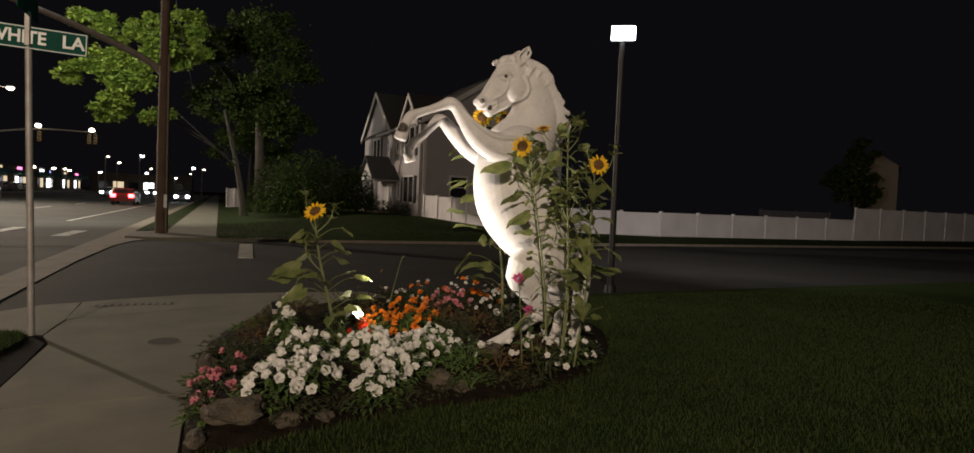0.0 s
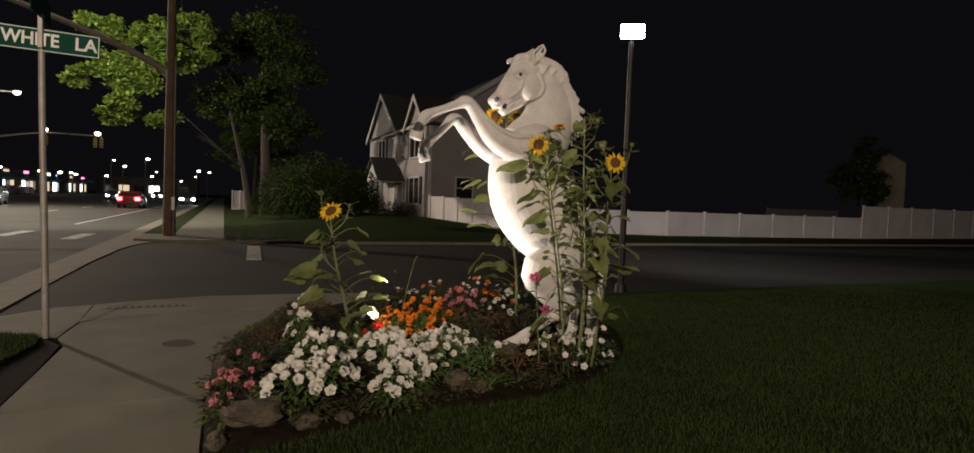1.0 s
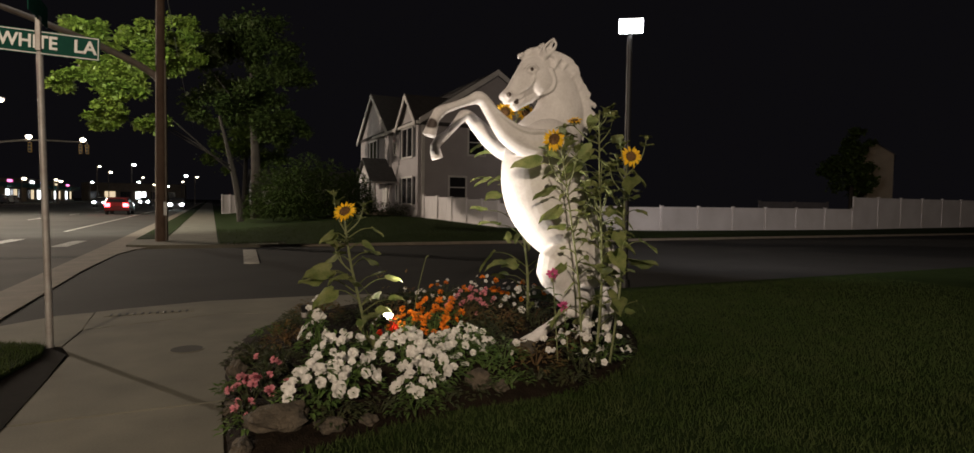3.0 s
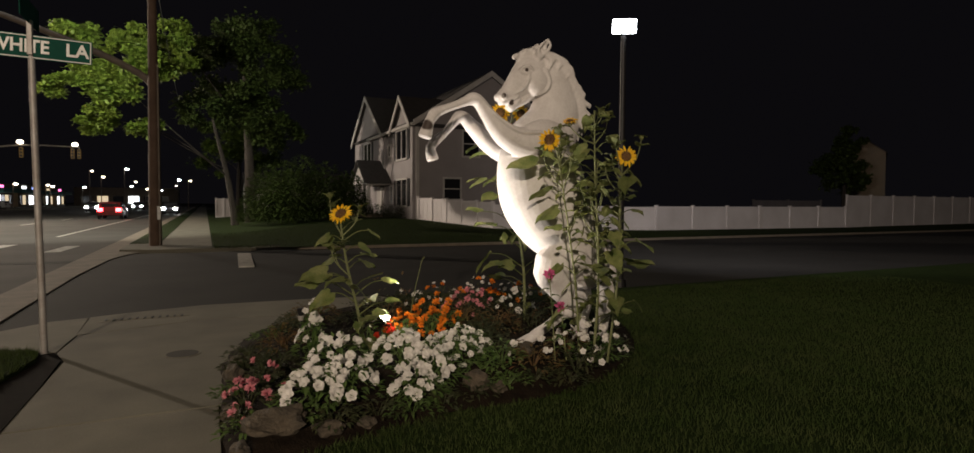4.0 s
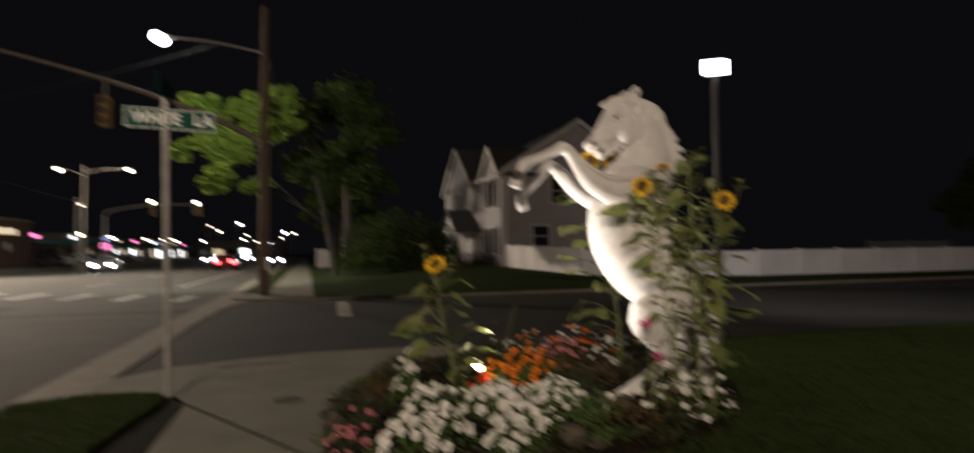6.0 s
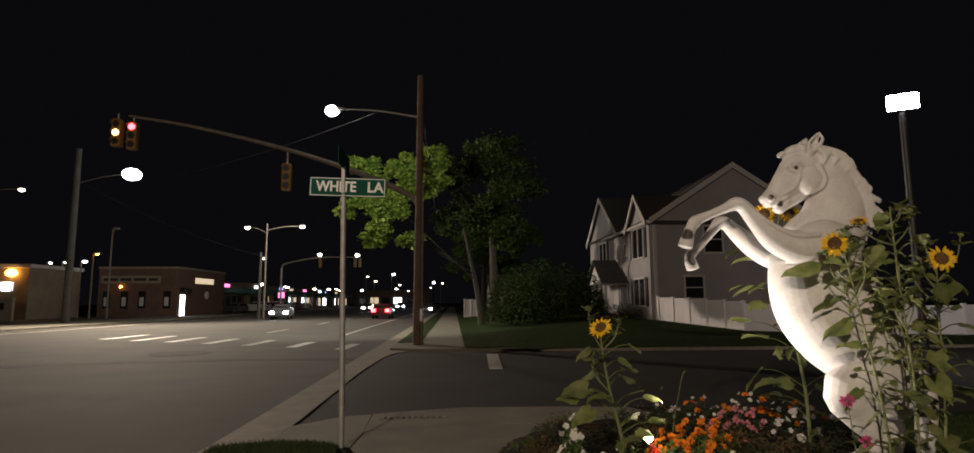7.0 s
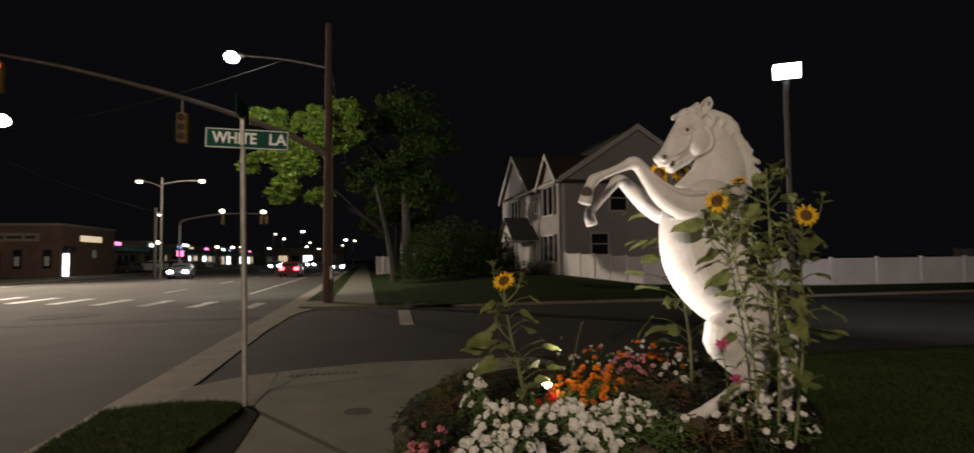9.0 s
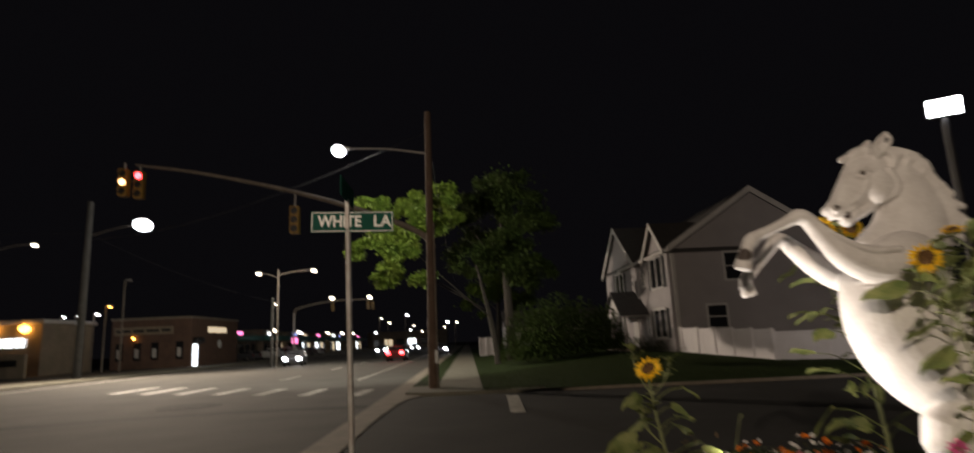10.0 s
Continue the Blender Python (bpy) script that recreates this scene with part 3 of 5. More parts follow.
    rod((1.9, 5.02, 2.12), (1.872, 5.02, 2.03), 0.048, 0.058, 16, bm)
    limb([(3.0, 1.98, 0.14, 0.1), (2.8, 1.99, 0.12, 0.1), (2.62, 2.07, 0.095, 0.085), (2.46, 2.2, 0.068, 0.06), (2.385, 2.27, 0.055, 0.055), (2.33, 2.275, 0.052, 0.052), (2.27, 2.21, 0.04, 0.04),
          (2.19, 2.12, 0.034, 0.034), (2.11, 2.05, 0.046, 0.045), (2.065, 2.0, 0.038, 0.04)], 5.4)
    limb([(2.06, 1.99, 0.042, 0.044), (2.065, 1.95, 0.046, 0.048)], 5.4, steps=2)
    rod((2.06, 5.4, 1.96), (2.085, 5.4, 1.875), 0.048, 0.055, 16, bm)
    # muscle lines and chest folds
    tube([(2.9, 4.93, 2.12, 0.02), (2.7, 4.93, 2.12, 0.024), (2.52, 4.95, 2.22, 0.018), (2.38, 4.98, 2.35, 0.01)], 6, 4, bm)
    for k in range(4):
        z = 1.93 - 0.035 * k
        tube([(2.69, 5.28, z, 0.008), (2.675, 5.15, z - 0.005, 0.01), (2.74, 5.02, z - 0.012, 0.009), (2.86, 4.95, z - 0.005, 0.004)], 5, 3, bm)
    # hind legs
    limb([(3.46, 1.2, 0.18, 0.1), (3.36, 1.05, 0.21, 0.14), (3.15, 0.92, 0.22, 0.15), (3.2, 0.78, 0.17, 0.11), (3.28, 0.65, 0.115, 0.085), (3.35, 0.56, 0.078, 0.065), (3.36, 0.5, 0.068, 0.058), (3.26, 0.48, 0.05, 0.05),
          (3.08, 0.38, 0.043, 0.043), (2.96, 0.315, 0.05, 0.048), (2.9, 0.28, 0.045, 0.045)], 5.06)
    rod((2.905, 5.06, 0.285), (2.79, 5.06, 0.215), 0.05, 0.07, 16, bm)
    limb([(3.5, 1.18, 0.2, 0.1), (3.45, 1.0, 0.25, 0.14), (3.5, 0.85, 0.2, 0.12), (3.62, 0.68, 0.13, 0.085), (3.7, 0.56, 0.075, 0.06), (3.71, 0.48, 0.058, 0.052), (3.69, 0.36, 0.045, 0.043), (3.68, 0.27, 0.052, 0.05), (3.66, 0.2, 0.06, 0.06), (3.65, 0.16, 0.066, 0.064)], 5.36)
    # tail
    limb([(3.72, 1.12, 0.06, 0.06), (3.82, 1.02, 0.07, 0.07), (3.86, 0.8, 0.08, 0.08), (3.82, 0.5, 0.07, 0.07), (3.8, 0.22, 0.04, 0.04)])
    ob = link("horse_statue", bm, STATUE)
    re = ob.modifiers.new("remesh", "REMESH")
    re.mode, re.voxel_size, re.use_smooth_shade = "VOXEL", 0.0085, True
    sm = ob.modifiers.new("smooth", "SMOOTH")
    sm.factor, sm.iterations = 0.5, 5
    return tagged(ob, "white painted rearing horse statue standing in the flower bed", "statue")


horse()


# ---------------------------------------------------------------- planting
def sunflower_head(parent, place, face, r=0.085):
    """A ring of pointed petals round a dark disc, with green bracts behind."""
    face = Vector(face).normalized()
    m = Matrix.Translation(place) @ face.to_track_quat("Z", "Y").to_matrix().to_4x4()
    rnd = random.Random(round(place[0] * 997))
    bm = bmesh.new()
    for ring, (n, l) in enumerate(((15, 1.0), (13, 0.86))):
        for k in range(n):
            q = 2 * math.pi * (k + 0.5 * ring) / n + rnd.uniform(-0.1, 0.1)
            out = Vector((math.cos(q), math.sin(q), rnd.uniform(-0.12, 0.3)))
            leaf_mesh(bm, Vector((math.cos(q), math.sin(q), 0)) * r * 0.42 + Vector((0, 0, 0.004 * ring)), out, r * 0.62 * l * rnd.uniform(0.85, 1.12), r * 0.25, rnd.uniform(-0.1, 0.25))
    bmesh.ops.transform(bm, matrix=m, verts=bm.verts)
    head = part("petals", bm, YELLOW, parent, "ring of bright yellow petals")
    bm = bmesh.new()
    for v in bmesh.ops.create_icosphere(bm, subdivisions=3, radius=1)["verts"]:
        k = 1 + 0.06 * noise.noise(v.co * 9)
        v.co = Vector((v.co.x * r * 0.47 * k, v.co.y * r * 0.47 * k, v.co.z * r * 0.2 * k))
    bmesh.ops.transform(bm, matrix=m, verts=bm.verts)
    part("disc", bm, SEED, head, "dark brown seed disc")
    bm = bmesh.new()
    for k in range(11):
        q = 2 * math.pi * k / 11
        leaf_mesh(bm, Vector((math.cos(q), math.sin(q), 0)) * r * 0.2 - Vector((0, 0, 0.015)), Vector((math.cos(q), math.sin(q), -0.2)), r * 0.65, r * 0.3, 0.1)
    bmesh.ops.transform(bm, matrix=m, verts=bm.verts)
    part("bracts", bm, SUNLEAF, head)


def sunflower(path, radius, heads, leaves, label, seed=1, shoots=7):
    """path: points of the main stem; heads: (fork height 0 to 1, place, face, size); leaves: (0 to 1 along the stem, angle, petiole, size)."""
    rnd = random.Random(seed)
    top = thing("sunflower_plant", path[0], label, "sunflower", "sunflowers")
    base = Vector(path[0])
    pts = [Vector(p) - base for p in path]
    curve = spline([tuple(p) for p in pts], 8)
    n = len(curve) - 1
    part("stem", tube([(*p, radius * (1 - 0.55 * i / (len(pts) - 1))) for i, p in enumerate(pts)], 7, 5), STEM, top, smooth=True)
    for f, place, face, r in heads:
        a = Vector(curve[round(f * n)])
        b = Vector(place) - base
        back = -Vector(face).normalized() * 0.05
        if f < 0.99:
            part("branch", tube([(*a, radius * 0.6), (*((a + b) / 2 + Vector((0, 0, -0.05))), radius * 0.5), (*(b + back), radius * 0.45), (*b, radius * 0.4)], 6, 4), STEM, top, smooth=True)
        sunflower_head(top, b, face, r)
    # thin side shoots with buds and small leaves
    for k in range(shoots):
        f = rnd.uniform(0.45, 0.95)
        a = Vector(curve[round(f * n)])
        q, l = rnd.uniform(0, 6.28), rnd.uniform(0.15, 0.34)
        b = a + Vector((math.cos(q) * l * 0.6, math.sin(q) * l * 0.45, l))
        m = (a + b) / 2 + Vector((math.cos(q), math.sin(q), -0.3)) * l * 0.14
        shoot = part("shoot", tube([(*a, 0.006), (*m, 0.005), (*b, 0.004)], 5, 4), STEM, top, smooth=True)
        for i in range(6):
            w = i * 2.4
            bm = bmesh.new()
            broad_leaf(bm, b.lerp(m, (i // 3) * 0.4), (math.cos(w), math.sin(w), rnd.uniform(-0.3, 0.9)), rnd.uniform(0.05, 0.11), rnd.uniform(0.035, 0.08), rnd.uniform(0, 0.5), (rnd.uniform(-0.6, 0.6), rnd.uniform(-0.6, 0.6), 1), rnd)
            part("small_leaf", bm, SUNLEAF, shoot, smooth=True)
        part("bud", blob(b, (0.018, 0.018, 0.022), k, 2, 0.3), SUNLEAF, shoot, "closed green bud", smooth=True)
    for f, q, pet, size in leaves:
        a = Vector(curve[max(0, min(n, round(f * n)))])
        out = Vector((math.cos(q), math.sin(q), 0))
        tip = a + out * pet + Vector((0, 0, pet * 0.45))
        bm = tube([(*a, 0.006), (*(a + out * pet * 0.55 + Vector((0, 0, pet * 0.38))), 0.0045), (*tip, 0.0035)], 5, 3)
        broad_leaf(bm, tip, out + Vector((rnd.uniform(-0.4, 0.4), rnd.uniform(-0.4, 0.4), rnd.uniform(-0.8, 0.5))), size * rnd.uniform(0.8, 1.1), size * rnd.uniform(0.6, 0.95), rnd.uniform(0.0, 0.6), (rnd.uniform(-1, 0.8), rnd.uniform(-1.2, 0.5), 1), rnd)
        part("leaf", bm, SUNLEAF, top, smooth=True)




def many(n, lo, hi, pet, size, seed, away=None):
    rnd = random.Random(seed)
    out = []
    for k in range(n):
        q = k * 2.4 + rnd.uniform(-0.5, 0.5)
        out.append((lo + (hi - lo) * (k + rnd.uniform(-1, 1)) / n, q + rnd.uniform(-0.6, 0.6), pet * rnd.uniform(0.3, 1.6), size * rnd.choice((0.35, 0.5, 0.7, 0.9, 1.2))))
    return out


sunflower([(1.5, 5.42, 0.15), (1.42, 5.4, 0.55), (1.3, 5.3, 1.0), (1.24, 5.26, 1.36)], 0.016,
          [(1.0, (1.24, 5.23, 1.41), (-0.45, -0.55, 0.55), 0.1)],
          [(0.42, 3.3, 0.22, 0.26), (0.45, 0.1, 0.26, 0.14), (0.34, -0.3, 0.24, 0.13), (0.2, 0.2, 0.2, 0.12), (0.25, 0.5, 0.2, 0.15), (0.38, 0.6, 0.16, 0.15), (0.3, -0.6, 0.12, 0.14), (0.5, 0.4, 0.18, 0.15), (0.55, 3.1, 0.2, 0.24), (0.66, 0.2, 0.15, 0.17), (0.78, 3.3, 0.1, 0.15), (0.55, 3.9, 0.1, 0.2), (0.62, 0.5, 0.14, 0.16), (0.66, 2.6, 0.1, 0.15), (0.74, 0.1, 0.12, 0.12), (0.82, 3.4, 0.12, 0.14),
           (0.9, 0.6, 0.16, 0.11), (0.12, -1.6, 0.12, 0.16), (0.3, -1.4, 0.08, 0.2), (0.1, 3.2, 0.1, 0.16), (0.85, -0.3, 0.2, 0.1), (0.5, -2.2, 0.06, 0.22), (0.46, 3.0, 0.3, 0.2)] + many(8, 0.05, 0.92, 0.1, 0.14, 17),
          "tall sunflower with one yellow bloom above white petunias", 3, 4)
sunflower([(3.2, 4.72, 0.12), (3.12, 4.68, 0.8), (2.98, 4.64, 1.5), (2.88, 4.62, 1.95)], 0.0115,
          [(1.0, (2.8, 4.6, 2.02), (-0.7, -0.6, 0.15), 0.1)], many(26, 0.2, 0.97, 0.14, 0.2, 11), "tall branching sunflower with large pale green leaves", 5)
sunflower([(3.3, 4.66, 0.12), (3.3, 4.6, 0.9), (3.24, 4.58, 1.7), (3.22, 4.58, 2.28)], 0.0115,
          [(0.82, (2.98, 4.58, 2.18), (-0.3, -0.3, 0.9), 0.07)], many(30, 0.18, 1.0, 0.14, 0.17, 12), "tall branching sunflower with large pale green leaves", 6)
sunflower([(3.42, 4.62, 0.12), (3.46, 4.55, 0.8), (3.44, 4.5, 1.4), (3.46, 4.5, 1.85)], 0.011,
          [(1.0, (3.46, 4.45, 1.9), (-0.35, -0.85, 0.2), 0.095)], many(24, 0.2, 0.95, 0.15, 0.2, 13), "tall sunflower leaning away from the horse statue", 7)
sunflower([(3.36, 4.74, 0.12), (3.42, 4.76, 0.7), (3.4, 4.78, 1.3), (3.42, 4.8, 1.9)], 0.01,
          [], many(24, 0.15, 1.0, 0.17, 0.18, 14), "leafy sunflower stem without a bloom", 8)
sunflower([(3.45, 6.15, 0.15), (3.36, 6.05, 0.9), (3.1, 5.9, 1.8), (3.0, 5.85, 2.36)], 0.018,
          [(1.0, (2.95, 5.8, 2.41), (-0.5, -0.85, 0.1), 0.11), (0.85, (3.2, 5.82, 2.42), (-0.2, -0.9, 0.15), 0.1)],
          many(22, 0.12, 0.93, 0.22, 0.24, 15) + [(0.2 + 0.055 * k, 2.7 + 0.9 * ((k * 0.618) % 1), 0.22 + 0.2 * ((k * 0.37) % 1), 0.16 + 0.08 * ((k * 0.73) % 1)) for k in range(8)], "sunflower with two blooms rising behind the horse statue", 9)


def blossom_mesh(name, r, lobes, cup, mat, centre=None):
    """A funnel of rounded petal lobes."""
    bm = bmesh.new()
    mid = bm.verts.new((0, 0, -cup * 0.9))
    n = lobes * 3
    inner, outer = [], []
    for k in range(n):
        q = 2 * math.pi * k / n
        w = 1.0 if k % 3 else 0.8
        inner.append(bm.verts.new((math.cos(q) * r * 0.5, math.sin(q) * r * 0.5, 0.0)))
        outer.append(bm.verts.new((math.cos(q) * r * w, math.sin(q) * r * w, cup * (0.25 if k % 3 else 0.0))))
    for k in range(n):
        j = (k + 1) % n
        bm.faces.new((mid, inner[k], inner[j]))
        bm.faces.new((inner[k], outer[k], outer[j], inner[j]))
    me = bpy.data.meshes.new(name)
    bm.to_mesh(me)
    bm.free()
    me.materials.append(mat)
    return me


def pompon_mesh(name, r, mat, seed):
    """A dense head of short petals."""
    bm = bmesh.new()
    rnd = random.Random(seed)
    for k in range(26):
        d = Vector((rnd.gauss(0, 1), rnd.gauss(0, 1), abs(rnd.gauss(0, 0.8)))).normalized()
        leaf_mesh(bm, d * r * 0.25, d, r * 0.85, r * 0.6, rnd.uniform(-0.2, 0.2), up=(rnd.uniform(-1, 1), rnd.uniform(-1, 1), 0.6))
    me = bpy.data.meshes.new(name)
    bm.to_mesh(me)
    bm.free()
    me.materials.append(mat)
    return me


def petunia_mesh(r, cup, seed):
    """A trumpet with five ruffled, notched lobes."""
    rnd = random.Random(seed)
    bm = bmesh.new()
    n = 20
    rings = [[bm.verts.new((0, 0, -cup * 1.5))]]
    for f, z in ((0.16, -0.9), (0.34, -0.28), (0.7, 0.06), (1.0, 0.0)):
        ring = []
        for k in range(n):
            q = 2 * math.pi * k / n
            lobe = 1 - (0.2 if f == 1.0 else 0.08 if f == 0.7 else 0) * (0.5 + 0.5 * math.cos(5 * q)) ** 3
            ruffle = (0.22 * math.sin(5 * q + 1) + rnd.uniform(-0.3, 0.3)) * cup * (f if f > 0.5 else 0)
            ring.append(bm.verts.new((math.cos(q) * r * f * lobe, math.sin(q) * r * f * lobe, cup * z + ruffle)))
        rings.append(ring)
    for k in range(n):
        j = (k + 1) % n
        bm.faces.new((rings[0][0], rings[1][k], rings[1][j]))
        for a, b in zip(rings[1:], rings[2:]):
            bm.faces.new((a[k], b[k], b[j], a[j]))
    me = bpy.data.meshes.new("petunia_blossom")
    bm.to_mesh(me)
    bm.free()
    me.shade_smooth()
    me.materials.append(WHITEPETAL)
    return me


PETUNIAS = [petunia_mesh(0.046, 0.022, 1), petunia_mesh(0.042, 0.03, 2), petunia_mesh(0.036, 0.034, 3), petunia_mesh(0.04, 0.016, 4)]
PETUNIA = PETUNIAS[0]
PETUNIA2 = PETUNIAS[2]
MARI = pompon_mesh("marigold_blossom", 0.042, ORANGEPETAL, 1)
MARIRED = pompon_mesh("marigold_blossom", 0.04, REDPETAL, 2)
PINK = pompon_mesh("pink_blossom", 0.036, PINKPETAL, 3)
MAG = blossom_mesh("magenta_blossom", 0.05, 5, 0.02, MAGENTA)
LITTLE = blossom_mesh("small_white_blossom", 0.028, 5, 0.014, WHITEPETAL)


def flowering_plant(name, centre, rx, ry, h, blooms, n, leafmat, nleaf, leafsize, label, category, seed, group="", high=0.0, ground=None):
    """A dome of small leaves with blossoms over it."""
    rnd = random.Random(seed)
    x, y = centre
    z = bed_height(x, y) - 0.01 if ground is None else ground
    top = thing(name, (x, y, z), label, category, group)
    bm = bmesh.new()
    for k in range(nleaf):
        q, t = rnd.uniform(0, 2 * math.pi), math.sqrt(rnd.random())
        px, py = rx * t * math.cos(q), ry * t * math.sin(q)
        pz = h * (1 - 0.75 * t * t) * rnd.uniform(0.15, 1.0)
        out = Vector((math.cos(q) * (0.4 + t), math.sin(q) * (0.4 + t), rnd.uniform(-0.2, 0.9)))
        leaf_mesh(bm, (px, py, max(0.01, pz)), out, leafsize * rnd.uniform(0.6, 1.3), leafsize * 0.45 * rnd.uniform(0.7, 1.2), rnd.uniform(0.0, 0.6))
    part("foliage", bm, leafmat, top)["kind"] = "stuff"
    bm = bmesh.new()
    for k in range(9):
        q = k * 2.4
        tube([(0, 0, -0.02, 0.005), (rx * 0.35 * math.cos(q), ry * 0.35 * math.sin(q), h * 0.5, 0.004), (rx * 0.6 * math.cos(q), ry * 0.6 * math.sin(q), h * 0.6, 0.003)], 4, 2, bm)
    part("stem", bm, leafmat, top)["kind"] = "stuff"
    for k in range(n):
        q, t = k * 2.39996 + rnd.uniform(-0.3, 0.3), math.sqrt((k + rnd.random()) / n)
        px, py = rx * t * math.cos(q), ry * t * math.sin(q)
        pz = h * (1 - 0.72 * t * t) * rnd.uniform(0.78, 1.18) + 0.01 + high * rnd.random()
        b = new("blossom", rnd.choice(blooms))
        b.parent = top
        face = Vector((math.cos(q) * t * 0.8 - 0.25, math.sin(q) * t * 0.8 - 0.45, 0.7 + rnd.uniform(-0.4, 0.4))) + Vector((rnd.uniform(-0.65, 0.65), rnd.uniform(-0.5, 0.5), 0))
        b.matrix_basis = Matrix.Translation((px, py, max(0.02, pz))) @ face.to_track_quat("Z", "Y").to_matrix().to_4x4() @ pose(0, 0, 0, 0, 0, rnd.uniform(0, 360)) @ Matrix.Scale(rnd.uniform(0.75, 1.15), 4)


WP = "white petunia plant in full bloom with green leaves"
for i, (x, y, rx, ry, h, n) in enumerate([(0.92, 4.55, 0.26, 0.24, 0.24, 26), (1.14, 4.62, 0.24, 0.26, 0.27, 24), (1.16, 5.0, 0.26, 0.26, 0.3, 16), (1.66, 4.54, 0.2, 0.2, 0.2, 18), (1.82, 4.75, 0.28, 0.26, 0.26, 30),
                                          (2.08, 5.0, 0.28, 0.28, 0.25, 28), (1.7, 5.06, 0.26, 0.26, 0.25, 24), (2.32, 5.2, 0.22, 0.22, 0.22, 14), (1.05, 5.55, 0.13, 0.14, 0.42, 12)]):
    flowering_plant("petunia_plant", (x, y), rx, ry, h, PETUNIAS, n, LEAF, 190, 0.065, WP, "petunia", 20 + i, "white petunias")
for i, (x, y, rx, h, n) in enumerate([(1.95, 5.75, 0.24, 0.26, 18), (2.28, 6.0, 0.27, 0.3, 22), (2.5, 6.2, 0.2, 0.28, 12)]):
    flowering_plant("marigold_plant", (x, y), rx, rx, h, [MARI], int(n * 0.8), LEAF, 120, 0.06, "orange marigold plant in bloom", "marigold", 40 + i, "orange marigolds")
flowering_plant("marigold_plant", (1.72, 5.62), 0.12, 0.12, 0.2, [MARIRED], 7, LEAF, 60, 0.06, "small red marigold plant in bloom", "marigold", 45)
for i, (x, y, r, h, n) in enumerate([(2.9, 6.6, 0.26, 0.3, 16), (3.15, 6.75, 0.2, 0.3, 10)]):
    flowering_plant("pink_flower_plant", (x, y), r, r, h, [PINK], n, DARKLEAF, 120, 0.06, "dusty pink flowering plant with dark leaves", "flower", 50 + i, "pink flowers")
for i, (x, y, r, h, n, bl) in enumerate([(3.0, 7.6, 0.35, 0.28, 18, [LITTLE, LITTLE, MARI]), (3.5, 7.5, 0.35, 0.3, 20, [MARI, LITTLE, LITTLE]), (3.95, 7.3, 0.35, 0.3, 16, [LITTLE, MARI]), (3.5, 6.6, 0.3, 0.26, 16, [LITTLE, PETUNIA]),
                                         (2.6, 7.6, 0.35, 0.22, 8, [LITTLE]), (4.2, 6.6, 0.35, 0.3, 10, [LITTLE])]):
    flowering_plant("mixed_flower_plant", (x, y), r, r, h, bl, n, DARKLEAF, 130, 0.07, "low flowering plant with white and orange blooms", "flower", 60 + i, "mixed flowers")
for i, (x, y, r, h, n) in enumerate([(0.5, 4.75, 0.17, 0.26, 9), (0.62, 5.0, 0.16, 0.24, 6), (0.45, 4.5, 0.1, 0.15, 3)]):
    flowering_plant("begonia_plant", (x, y), r, r, h, [PINK], n, DARKLEAF, 60, 0.07, "small plant with pale pink blooms beside edging rocks", "flower", 70 + i, "pink front flowers")
for i, (x, y, r, h) in enumerate([(0.9, 6.15, 0.2, 0.24), (0.78, 5.5, 0.17, 0.18), (1.1, 6.5, 0.22, 0.26), (1.35, 7.2, 0.3, 0.25), (1.7, 6.6, 0.3, 0.3), (2.1, 7.0, 0.35, 0.34), (2.0, 6.4, 0.2, 0.3), (2.55, 7.0, 0.3, 0.3), (2.7, 5.6, 0.22, 0.22), (2.95, 5.85, 0.25, 0.3), (2.6, 5.45, 0.18, 0.16), (3.35, 5.85, 0.25, 0.32), (3.75, 5.95, 0.3, 0.34), (4.2, 6.0, 0.28, 0.3), (4.5, 6.6, 0.3, 0.3), (2.75, 6.3, 0.22, 0.26), (3.15, 7.1, 0.3, 0.3)]):
    flowering_plant("dark_shrub", (x, y), r, r, h, [MARIRED], 0, DARKLEAF if i % 3 else REDLEAF, 240, 0.055, "low dark leafy shrub in the flower bed", "shrub", 80 + i, "dark shrubs")
for i, (x, y, r, h, n) in enumerate([(2.75, 4.75, 0.22, 0.22, 5), (3.1, 4.62, 0.26, 0.34, 12), (3.45, 4.8, 0.26, 0.3, 14), (3.25, 5.0, 0.2, 0.26, 6), (3.75, 5.1, 0.25, 0.3, 8), (2.5, 4.85, 0.2, 0.2, 2)]):
    flowering_plant("straggly_flower_plant", (x, y), r, r, h, [PETUNIA2, LITTLE], n, (REDLEAF, DARKLEAF, LEAF)[i % 3], 120, 0.065, "straggly plant with fading white blooms under the sunflowers", "flower", 90 + i, "straggly flowers", 0.05)
